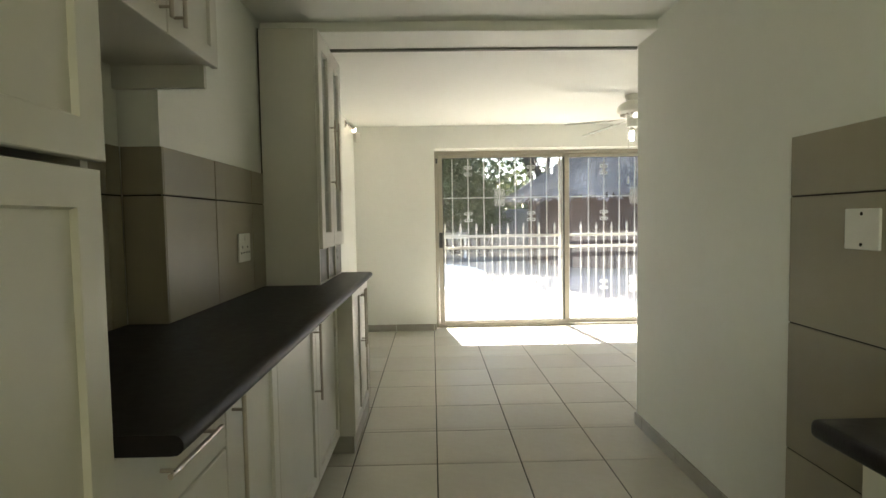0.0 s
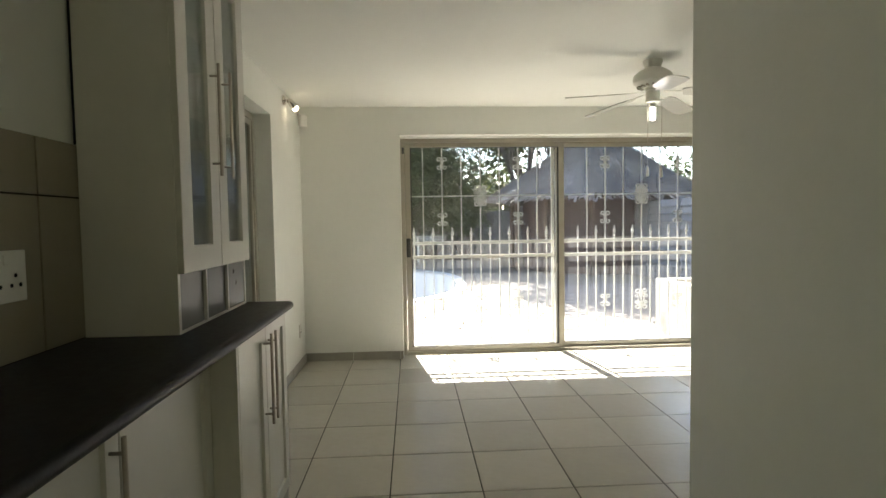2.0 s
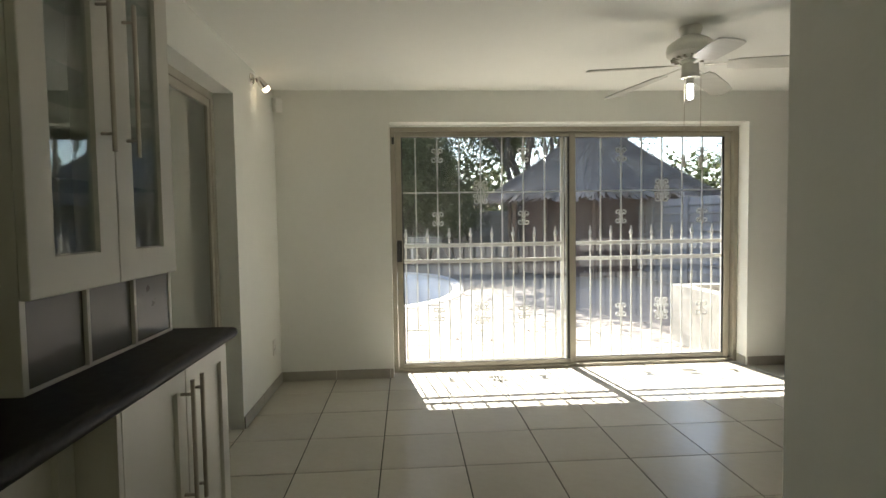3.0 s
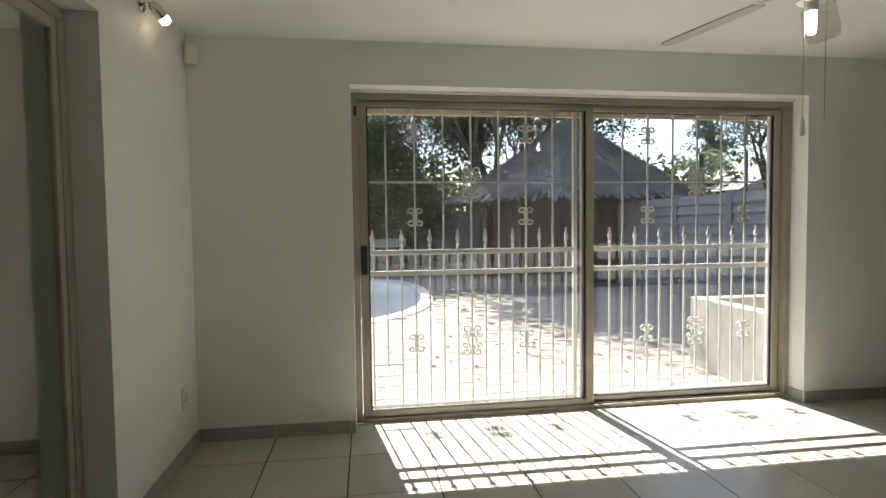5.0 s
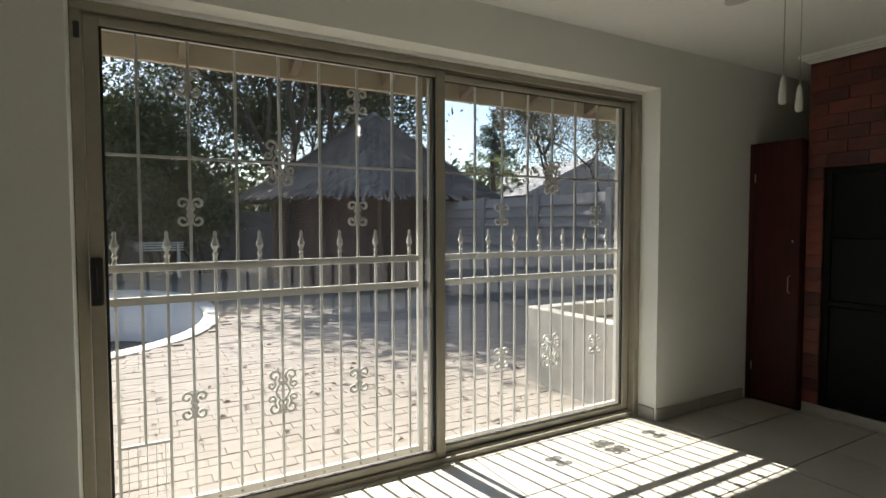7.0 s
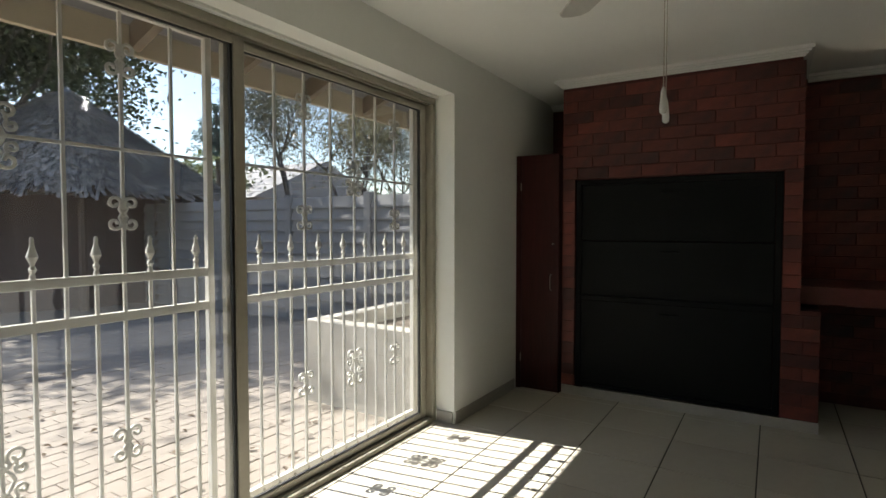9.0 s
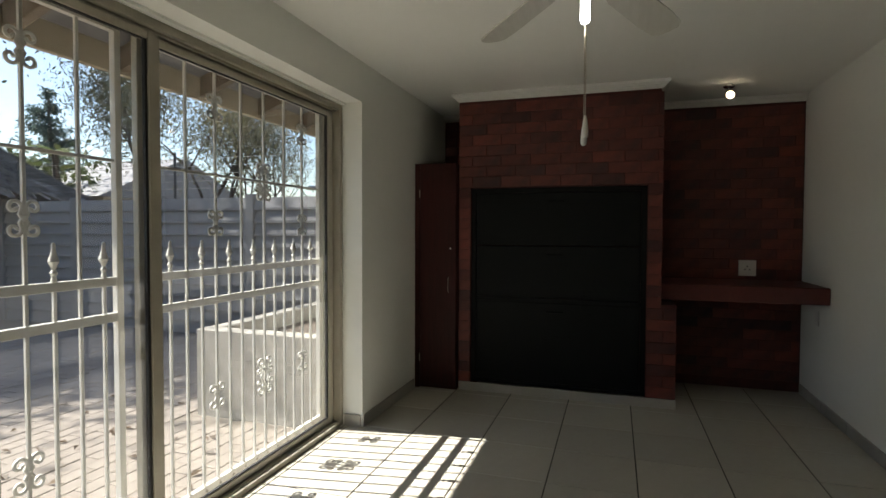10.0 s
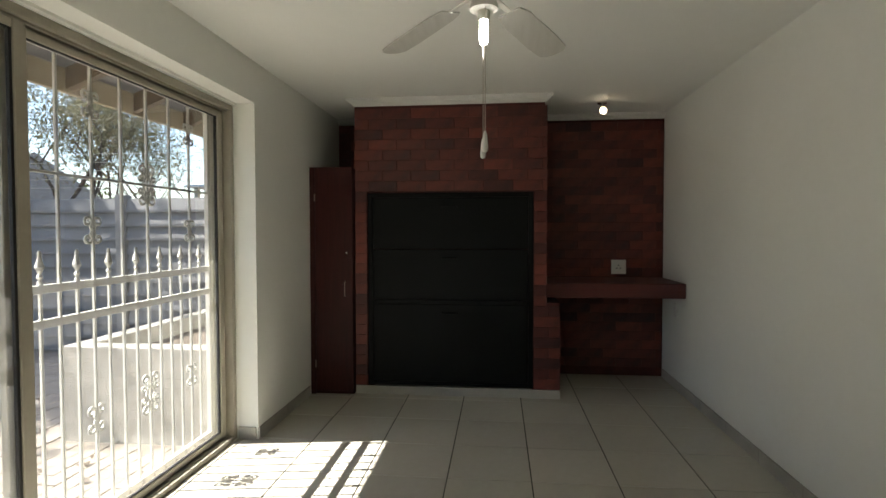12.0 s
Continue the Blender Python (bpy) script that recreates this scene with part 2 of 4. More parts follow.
def thing(name, label, category, at=(0, 0, 0), turn=0.0, group=""):
    ob = new(name)
    ob.matrix_basis = pose(*at, 0, 0, turn)
    return tagged(ob, label, category, group)


def part(name, shape, material, parent, label="", smooth=False):
    ob = new(name, mesh_of(name, shape, material, smooth))
    ob.parent = parent
    return tagged(ob, label)


def solid(name, shape, material, label, category="", kind="structure", smooth=False):
    return tagged(new(name, mesh_of(name, shape, material, smooth)), label, category or name.split("_")[0], kind=kind)


def piece(name, me, parent, m):
    ob = new(name, me)
    ob.parent = parent
    ob.matrix_basis = m
    return ob

# ---- the rooms ----
CEILING, KITCHEN_W, KITCHEN_E, GROUND = 2.39, -0.93, 1.26, -0.08
OUT = 6.82

# floor slab and grout bed; the tiles lie on it as pieces, last in the file
floor = solid("floor", Shape().box((-1.4, -5.2, -0.2), (1.26, 3.49, -0.005)).box((-1.15, 3.49, -0.2), (5.1, 6.64, -0.005)), GROUT, "cream glazed floor tiles with thin dark grout joints")

wall_north = solid("wall_north", Shape().box((-1.2, 6.5, -0.2), (0.03, OUT, 2.6)).box((3.125, 6.5, -0.2), (5.2, OUT, 2.6)).box((0.03, 6.5, 2.13), (3.125, 6.615, 2.6)).box((0.03, 6.615, 2.116), (3.125, OUT, 2.6)),
                   WALL, "cream-painted plaster wall round the patio door")
wall_west = solid("wall_west", Shape().box((-1.2, 5.46, -0.2), (-0.9, 6.5, 2.6)).box((-1.2, 2.06, -0.2), (KITCHEN_W, 3.93, 2.6)).box((-1.2, 3.93, 2.12), (-0.9, 5.46, 2.6)),
                  WALL, "cream-painted plaster wall with a glazed sliding door")
# the gap for the fill lamp is added, out of view
wall_recess = solid("wall_recess", Shape().box((-1.3, -2.3, -0.2), (-1.07, 2.06, 2.6)).box((-1.3, -5.2, -0.2), (-1.07, -4.1, 2.6)).box((-1.3, -4.1, -0.2), (-1.07, -2.3, 0.95)).box((-1.3, -4.1, 2.12), (-1.07, -2.3, 2.6)), WALL, "cream-painted kitchen wall with an unseen opening added further back for the fill lamp")
wall_east_kitchen = solid("wall_east_kitchen", Shape().box((KITCHEN_E, -5.2, -0.2), (1.5, 3.49, 2.6), 0.0), WALL, "cream-painted kitchen wall with a worn corner")
wall_south = solid("wall_south", Shape().box((1.5, 3.25, -0.2), (5.2, 3.49, 2.6)), WALL, "plain white painted plaster wall")
wall_east = solid("wall_east", Shape().box((4.93, 3.49, -0.2), (5.2, 6.5, 2.6)), MORTAR, "dark red face-brick wall beside the chimney")
wall_back = solid("wall_back", Shape().box((-1.07, -5.2, -0.2), (1.26, -5.0, 2.6)), WALL, "plain kitchen end wall")
ceiling = solid("ceiling", Shape().box((-1.3, -5.2, CEILING), (5.2, OUT, 2.6)), CEIL, "smooth white painted plaster ceiling")
trim = solid("trim", Shape().box((KITCHEN_W, 3.2, 2.335), (KITCHEN_E, 3.5, CEILING), 0.004), WALL, "shallow painted beam between kitchen and living room", "beam")
# shadow line at the beam's edge, put in as a grey strip
trim_strip = solid("trim_strip", Shape().box((KITCHEN_W, 3.502, 2.322), (KITCHEN_E, 3.52, 2.345)), surf("shade_line_grey", (0.3, 0.29, 0.26)), "thin grey strip standing for the shadow line along the beam", "trim")

# the unlit room behind the side door
side_room = solid("wall_side_room", Shape().box((-3.6, 3.2, -0.2), (-3.5, 6.4, 2.6)).box((-3.5, 3.2, -0.2), (-1.2, 3.3, 2.6)).box((-3.5, 6.3, -0.2), (-1.2, 6.4, 2.6)),
                  WALL, "plain walls of the unlit room behind the side door", "wall")
side_floor = solid("floor_side_room", Shape().box((-3.5, 3.3, -0.2), (-1.15, 6.3, -0.005)), TILE, "plain tiled floor of the unlit side room", "floor")
side_ceiling = solid("ceiling_side_room", Shape().box((-3.6, 3.2, 2.5), (-1.2, 6.4, 2.6)), CEIL, "ceiling of the unlit side room", "ceiling")

# skirting: cut floor tiles set on edge
baseboard = new("baseboard")
tagged(baseboard, "grey-beige tile skirting along the walls", "skirting", kind="structure")


def skirting(a, b, out):
    """Pieces of 0.45 m from a to b (plan points) with the face turned to out."""
    a, b, out = Vector((*a, 0)), Vector((*b, 0)), Vector((*out, 0))
    run = (b - a).normalized()
    d, total = 0.0, (b - a).length
    while d < total - 0.01:
        e = min(d + 0.45, total)
        p, q = a + run * (d + 0.0015), a + run * (e - 0.0015) + out * 0.011
        lo = (min(p.x, q.x), min(p.y, q.y), 0.0)
        hi = (max(p.x, q.x), max(p.y, q.y), 0.078)
        part("skirting_tile", Shape().box(lo, hi, 0.002), SKIRT, baseboard)
        d = e


skirting((-0.898, 6.499), (0.03, 6.499), (0, -1))
skirting((3.125, 6.499), (4.06, 6.499), (0, -1))
skirting((3.124, 6.51), (3.124, 6.63), (-1, 0))
skirting((-0.899, 5.46), (-0.899, 6.485), (1, 0))
skirting((1.26, 3.491), (4.9, 3.491), (0, 1))
skirting((1.259, 2.03), (1.259, 3.5), (-1, 0))

# ---- patio door: bronze aluminium frame, two tall panes ----
FRAME = 6.64
door_1 = tagged(new("door_1"), "two-panel aluminium sliding patio door with clear glass", "sliding door", kind="structure")
fr = Shape().box((0.031, FRAME, 2.078), (3.124, FRAME + 0.09, 2.115), 0.003).box((0.031, FRAME, 0.0), (0.07, FRAME + 0.09, 2.078), 0.003)
fr.box((3.082, FRAME, 0.0), (3.124, FRAME + 0.09, 2.078), 0.003).box((0.07, FRAME, -0.004), (3.082, FRAME + 0.09, 0.026), 0.003)
for y in (FRAME + 0.022, FRAME + 0.06):
    fr.box((0.07, y, 0.026), (3.082, y + 0.006, 0.034)).box((0.07, y, 2.068), (3.082, y + 0.006, 2.078))
part("door_frame", fr, BRONZE, door_1)


def leaf(x0, x1, y, material, name):
    s = Shape().box((x0, y, 0.034), (x0 + 0.05, y + 0.03, 2.066), 0.003).box((x1 - 0.055, y, 0.034), (x1, y + 0.03, 2.066), 0.003)
    s.box((x0 + 0.05, y + 0.002, 0.034), (x1 - 0.055, y + 0.028, 0.07), 0.003).box((x0 + 0.05, y + 0.002, 2.032), (x1 - 0.055, y + 0.028, 2.066), 0.003)
    ob = part(name, s, material, door_1)
    g = Shape().box((x0 + 0.048, y + 0.012, 0.066), (x1 - 0.053, y + 0.018, 2.036))
    pane = part("pane", g, PANE, ob)
    pane.visible_shadow = False
    seal = Shape()
    for a, b in (((x0 + 0.05, y + 0.008, 0.07), (x0 + 0.06, y + 0.022, 2.032)), ((x1 - 0.067, y + 0.008, 0.07), (x1 - 0.055, y + 0.022, 2.032)),
                 ((x0 + 0.048, y + 0.008, 0.07), (x1 - 0.048, y + 0.022, 0.075)), ((x0 + 0.048, y + 0.008, 2.027), (x1 - 0.048, y + 0.022, 2.032))):
        seal.box(a, b)
    part("seal", seal, SEAL_AND_GAP, ob)
    return ob


sash = leaf(0.073, 1.645, FRAME + 0.012, BRONZE, "sliding_leaf")
leaf(1.57, 3.08, FRAME + 0.05, ALU, "fixed_leaf")
part("door_handle", Shape().box((0.075, FRAME - 0.022, 0.965), (0.118, FRAME + 0.012, 1.15), 0.006).box((0.084, FRAME - 0.04, 1.0), (0.099, FRAME - 0.02, 1.115), 0.004), BLACKP, sash, "black plastic pull handle")
part("roller_stop", Shape().box((0.045, FRAME - 0.012, 1.97), (0.065, FRAME + 0.002, 2.03), 0.003), BLACKP, door_1, "small black stop")

# ---- the burglar gate outside the glass ----
GY = 6.79


def curl(cx, cz, sx, sz, r):
    """One hook that rises beside the bar, rolls outwards and curls in on itself."""
    pts = [(cx + sx * 0.003, GY, cz)]
    for i in range(22):
        f = i / 21
        a, rad = radians(232 - 420 * f), r * (0.86 * (1 - f) + 0.24 * f)
        pts.append((cx + sx * (r * 0.98 + rad * math.cos(a)), GY, cz + sz * (r * 1.2 + rad * math.sin(a))))
    return pts


def rosette(gate, x, z, r, double=False):
    s = Shape()
    for sx in (-1, 1):
        for sz in (-1, 1):
            if double:
                s.tube(curl(x + sx * 0.006, z + sz * 0.036, sx, sz, r * 1.08), 0.0066, 6)
                s.tube(curl(x + sx * 0.03, z + sz * 0.062, sx, -sz, r * 0.72), 0.006, 6)
                s.tube([(x, GY, z + sz * 0.048), (x + sx * 0.022, GY, z + sz * 0.026), (x + sx * 0.034, GY, z)], 0.006, 6)
            else:
                s.tube(curl(x, z, sx, sz, r), 0.0066, 6)
    for c in ((z - 0.044, z + 0.044) if double else (z,)):
        s.lathe([(0.004, -0.014), (0.011, -0.007), (0.011, 0.007), (0.004, 0.014)], (x, GY, c), 8)
    part("scroll", s, WHITE, gate, smooth=True)


def gate_panel(name, label, x0, x1, first, pitch, count, upper_small, large, hatch=False):
    gate = thing(name, label, "security gate")
    s = Shape()
    for x in (x0, x1 - 0.028):
        s.box((x, GY - 0.014, 0.03), (x + 0.028, GY + 0.014, 2.09), 0.002)
    s.box((x0 + 0.028, GY - 0.014, 0.03), (x1 - 0.028, GY + 0.014, 0.066), 0.002).box((x0 + 0.028, GY - 0.014, 2.06), (x1 - 0.028, GY + 0.014, 2.09), 0.002)
    part("gate_frame", s, WHITE, gate)
    for z in (1.093, 0.953):
        part("rail", Shape().box((x0 + 0.028, GY - 0.012, z - 0.017), (x1 - 0.028, GY + 0.012, z + 0.017), 0.002), WHITE, gate)
    part("thin_rail", Shape().box((x0 + 0.028, GY - 0.007, 1.557), (x1 - 0.028, GY + 0.007, 1.569), 0.001), WHITE, gate)
    for i in range(count):
        x = first + pitch * i
        short = i % 2 == 0
        b = Shape().box((x - 0.006, GY - 0.006, 0.066), (x + 0.006, GY + 0.006, 1.11 if short else 2.06), 0.001)
        if hatch and i == 1:
            b = Shape().box((x - 0.006, GY - 0.006, 0.34), (x + 0.006, GY + 0.006, 2.06), 0.001)
        # small bronze dot on the bottom rail, one below each bar
        part("rail_dot", Shape().lathe([(0.008, 0), (0.007, 0.004), (0.002, 0.006)], (x, GY - 0.014, 0.045), 8, Matrix.Rotation(math.pi / 2, 4, "X")), BRONZE, gate)
        bar = part("bar", b, WHITE, gate)
        if short:
            part("spear", Shape().lathe([(0.010, 0), (0.010, 0.012), (0.006, 0.02), (0.013, 0.034), (0.006, 0.046), (0.009, 0.056), (0.018, 0.074), (0.010, 0.10), (0.006, 0.118), (0.0085, 0.128), (0.004, 0.14)],
                                       (x, GY, 1.108), 10), WHITE, bar, smooth=True)
    for x in upper_small:
        for z in (0.475, 1.33, 1.89):
            rosette(gate, x, z, 0.031)
    for z in (0.478, 1.563):
        rosette(gate, large, z, 0.032, True)
    return gate


gate = gate_panel("security_gate", "white wrought-iron security gate with scrolls and spear tips", 0.08, 1.576, 0.15, 0.0964, 15, (0.15 + 0.0964 * 3, 0.15 + 0.0964 * 11), 0.15 + 0.0964 * 7, True)
part("pet_hatch", Shape().box((0.15, GY - 0.008, 0.33), (0.343, GY + 0.008, 0.342)), WHITE, gate)
for i in range(5):
    part("mesh_wire", Shape().tube([(0.18 + 0.035 * i, GY, 0.06), (0.18 + 0.035 * i, GY, 0.335)], 0.0016, 5), WHITE, gate)
for i in range(3):
    part("mesh_wire", Shape().tube([(0.15, GY, 0.12 + 0.065 * i), (0.343, GY, 0.12 + 0.065 * i)], 0.0016, 5), WHITE, gate)
gate_panel("security_gate", "white wrought-iron fixed security panel with scrolls and spear tips", 1.652, 3.085, 1.823, 0.0953, 13, (1.823 + 0.0953 * 3, 1.823 + 0.0953 * 11), 1.823 + 0.0953 * 7)
part("weld_strip", Shape().box((3.088, GY - 0.02, 0.0), (3.123, GY + 0.02, 2.09), 0.002), WHITE, bpy.data.objects["security_gate.001"])

# ---- kitchen ----


def bar_handle(parent, a, b, out, r=0.006):
    """A round steel bar from a to b that stands off along out on two posts."""
    a, b, out = Vector(a), Vector(b), Vector(out)
    s = Shape().tube([a + out * 0.032, b + out * 0.032], r, 10)
    for f in (0.11, 0.89):
        q = a.lerp(b, f)
        s.tube([q, q + out * 0.032], r * 0.75, 8)
    return part("handle", s, STEEL, parent, "brushed steel bar handle", smooth=True)


def shaker(parent, x, y0, y1, z0, z1, name="door", pane=None, t=0.02, w=0.055):
    """A cabinet front in the plane x, facing +x, one board with a sunk panel (or a window with a pane)."""
    g = 0.002
    y0, y1, z0, z1 = y0 + g, y1 - g, z0 + g, z1 - g
    s = Shape()
    bm = s.bm
    o = [(y0, z0), (y1, z0), (y1, z1), (y0, z1)]
    i = [(y0 + w, z0 + w), (y1 - w, z0 + w), (y1 - w, z1 - w), (y0 + w, z1 - w)]
    n = [(y0 + w + 0.004, z0 + w + 0.004), (y1 - w - 0.004, z0 + w + 0.004), (y1 - w - 0.004, z1 - w - 0.004), (y0 + w + 0.004, z1 - w - 0.004)]
    e = [(y0 + 0.002, z0 + 0.002), (y1 - 0.002, z0 + 0.002), (y1 - 0.002, z1 - 0.002), (y0 + 0.002, z1 - 0.002)]
    loops = [(x - t, o), (x - 0.002, o), (x, e), (x, i), (x - 0.010, n)]
    if pane:
        loops.append((x - t, n))
    rows = [[bm.verts.new((d, y, z)) for y, z in q] for d, q in loops]
    for a, b in zip(rows, rows[1:]):
        for j in range(4):
            bm.faces.new((a[j], a[(j + 1) % 4], b[(j + 1) % 4], b[j]))
    if pane:
        for j in range(4):
            bm.faces.new((rows[-1][j], rows[-1][(j + 1) % 4], rows[0][(j + 1) % 4], rows[0][j]))
    else:
        bm.faces.new(rows[-1])
        bm.faces.new(rows[0][::-1])
    d = part(name, s, CAB, parent)
    if pane:
        p = part("pane", Shape().box((x - 0.015, y0 + w - 0.004, z0 + w - 0.004), (x - 0.011, y1 - w + 0.004, z1 - w + 0.004)), pane, d, "clear glass pane")
        p.visible_shadow = False
    return d


def hollow(s, lo, hi, t=0.018, front=True):
    """A box of boards, open to +x."""
    (x0, y0, z0), (x1, y1, z1) = lo, hi
    s.box((x0, y0, z0), (x1, y0 + t, z1)).box((x0, y1 - t, z0), (x1, y1, z1))
    s.box((x0, y0 + t, z0), (x1, y1 - t, z0 + t)).box((x0, y0 + t, z1 - t), (x1, y1 - t, z1)).box((x0, y0 + t, z0 + t), (x0 + 0.008, y1 - t, z1 - t))
    return s


FRONT = -0.455
# tall larder, white, two doors
larder = thing("larder_cabinet", "tall white shaker-front larder cupboard beside the worktop", "cabinet")
part("body", hollow(Shape(), (-1.065, -0.15, 0.1), (-0.551, 1.06, 2.36)), CAB, larder)
part("plinth", Shape().box((-1.06, -0.15, 0.0), (-0.6, 1.06, 0.1)), CAB, larder)
for y0, y1 in ((0.46, 1.06), (-0.15, 0.46)):
    shaker(larder, -0.53, y0, y1, 0.12, 1.39, w=0.06)
    shaker(larder, -0.527, y0, y1 + (0.012 if y1 > 0.9 else 0), 1.4, 2.35, w=0.06)


BLOCK = -0.54


def base_unit(y0, y1, front, label):
    u = thing("base_cabinet", label, "cabinet", group="base cabinets")
    part("body", hollow(Shape(), (-0.915 if y0 > 1.9 else -1.05, y0 + 0.001, 0.1), (front - 0.022, y1 - 0.001, 0.918)), CABIN, u)
    part("plinth", Shape().box((-0.9, y0 + 0.001, 0.0), (front - 0.05, y1 - 0.001, 0.1)), CABIN, u)
    return u


u = base_unit(1.063, 1.545, BLOCK, "white drawer cabinet with steel bar handles under the black worktop")
for z0, z1 in ((0.735, 0.915), (0.53, 0.732), (0.315, 0.527), (0.105, 0.312)):
    d = part("drawer_front", Shape().box((BLOCK - 0.02, 1.065, z0), (BLOCK, 1.542, z1 - 0.003), 0.003), CAB, u)
    bar_handle(d, (BLOCK, 1.19, z1 - 0.09), (BLOCK, 1.44, z1 - 0.09), (1, 0, 0))
u = base_unit(1.545, 2.0, BLOCK, "white shaker-door base cabinet under the black worktop")
d = shaker(u, BLOCK, 1.545, 2.0, 0.105, 0.915)
bar_handle(d, (BLOCK, 1.59, 0.51), (BLOCK, 1.59, 0.85), (1, 0, 0))
u = base_unit(2.0, 3.15, BLOCK, "white two-door base cabinet under the black worktop")
for y0, y1 in ((2.0, 2.6), (2.6, 3.15)):
    d = shaker(u, BLOCK, y0, y1, 0.105, 0.915)
    if y0 < 2.5:
        bar_handle(d, (BLOCK, 2.56, 0.51), (BLOCK, 2.56, 0.85), (1, 0, 0))
u = base_unit(3.17, 3.84, FRONT, "white two-door end cabinet that stands proud of the row")
part("plinth_tile", Shape().box((-0.915, 3.153, 0.0), (FRONT - 0.008, 3.838, 0.099), 0.002), SKIRT, u, "grey-beige tiled plinth")
part("gable", Shape().box((-0.915, 3.152, 0.1), (FRONT, 3.17, 0.918), 0.001), CABIN, u)
for y0, y1, h in ((3.17, 3.505, 3.472), (3.505, 3.84, 3.538)):
    d = shaker(u, FRONT, y0, y1, 0.105, 0.915)
    bar_handle(d, (FRONT, h, 0.53), (FRONT, h, 0.885), (1, 0, 0))

slab, nosing = Shape(), Shape()
edge = [(-0.442, 0.92), (-0.431, 0.921), (-0.424, 0.926), (-0.42, 0.933), (-0.42, 0.942), (-0.424, 0.95), (-0.431, 0.955), (-0.442, 0.956)]
for y0, y1, back in ((1.062, 2.06, -1.066), (2.06, 3.855, -0.918)):
    slab.prism([(back, 0.92), (-0.442, 0.92), (-0.442, 0.956), (back, 0.956)], y1 - y0, Matrix.Translation((0, y0, 0)))
nosing.prism(edge, 3.855 - 1.062, Matrix.Translation((0, 1.062, 0)))
w = thing("worktop", "long black speckled laminate worktop with a rounded front edge", "worktop")
part("slab", slab, TOP, w)
part("front_edge", nosing, TOP, w, "rounded laminate front edge", smooth=True)

# glazed wall cabinet that stands on the worktop
tall = thing("glass_cabinet", "tall white display cabinet with two glazed doors on the worktop", "cabinet")
CX = -0.602
for y in (3.132, 3.812):
    part("side_panel", Shape().box((-0.916, y, 0.953), (CX - 0.021, y + 0.018, 2.333), 0.001), CAB, tall)
for z in (0.953, 1.152, 2.315):
    part("board", Shape().box((-0.908, 3.15, z), (CX - 0.021, 3.812, z + (0.012 if z < 1 else 0.018))), CAB, tall)
# black strip drawn in place of the shadow between cabinet and wall
part("shadow_gap_strip", Shape().box((-0.922, 3.129, 1.566), (-0.917, 3.134, 2.333)), SEAL_AND_GAP, tall, "black strip standing for the shadow gap along the wall")
part("back_panel", Shape().box((-0.916, 3.15, 0.953), (-0.908, 3.812, 2.333)), CAB, tall)
for y in (3.355, 3.58):
    part("divider", Shape().box((-0.908, y - 0.006, 0.965), (CX - 0.014, y + 0.006, 1.152)), CAB, tall)
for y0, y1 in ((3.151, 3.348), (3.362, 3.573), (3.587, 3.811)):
    part("niche_panel", Shape().box((CX - 0.034, y0, 0.966), (CX - 0.024, y1, 1.151)), NICHE, tall, "dark grey-brown tile panel just behind the niche front")
for y0, y1, h in ((3.132, 3.481, 3.42), (3.481, 3.83, 3.545)):
    d = shaker(tall, CX, y0, y1, 1.15, 2.333, pane=CABPANE, w=0.085)
    bar_handle(d, (CX, h, 1.49), (CX, h, 1.90), (1, 0, 0))
for z in (1.41, 1.68, 1.97):
    sh = part("shelf", Shape().box((-0.905, 3.154, z), (CX - 0.04, 3.811, z + 0.006)), CABPANE, tall, "glass shelf")
    sh.visible_shadow = False

# wall cabinet above the recess
up = thing("wall_cabinet", "white shaker-front wall cabinet above the worktop", "cabinet")
part("body", hollow(Shape(), (-1.066, 1.08, 1.83), (-0.742, 2.05, 2.36)), CAB, up)
part("end_panel", Shape().box((-1.066, 2.03, 1.755), (-0.76, 2.05, 1.83)), CAB, up)
for y0, y1, h in ((1.08, 1.705, 1.665), (1.705, 2.055, 1.745)):
    d = shaker(up, -0.72, y0, y1, 1.82, 2.355)
    bar_handle(d, (-0.72, h, 1.85), (-0.72, h, 2.1), (1, 0, 0))

# splashback: tiles as pieces
splash = tagged(new("splashback"), "grey-brown glazed wall tiles above the worktop", "wall tiles", kind="structure")
part("bed", Shape().box((-0.929, 2.061, 0.953), (-0.924, 3.148, 1.562)).box((-1.069, 1.0, 0.953), (-1.0655, 2.055, 1.562)).box((-1.06, 2.0556, 0.953), (-0.93, 2.0585, 1.562)), GROUT, splash)


def wall_tile(lo, hi):
    part("tile", Shape().box(lo, hi, 0.0015), WTILE, splash)


for z0, z1 in ((0.958, 1.397), (1.403, 1.565)):
    for y0, y1 in ((2.057, 2.489), (2.495, 2.947), (2.953, 3.149)):
        wall_tile((-0.926, y0, z0), (-0.918, y1, z1))
    wall_tile((-1.058, 2.047, z0), (-0.918, 2.0545, z1))
    for y0, y1 in ((1.07, 1.48), (1.484, 1.96), (1.964, 2.044)):
        wall_tile((-1.067, y0, z0), (-1.058, y1, z1))

tiles_east = tagged(new("wall_tiles_east"), "large grey-brown glazed tiles on the kitchen wall", "wall tiles", kind="structure")
part("bed", Shape().box((1.2505, -1.2, 0.0), (1.2595, 2.05, 1.565)), GROUT, tiles_east)
for z0, z1 in ((0.0, 0.468), (0.474, 0.919), (0.925, 1.36), (1.366, 1.567)):
    y = 2.052
    while y > -1.2:
        part("tile", Shape().box((1.246, y - 0.612, z0), (1.256, y, z1), 0.0015), WTILE, tiles_east)
        y -= 0.615


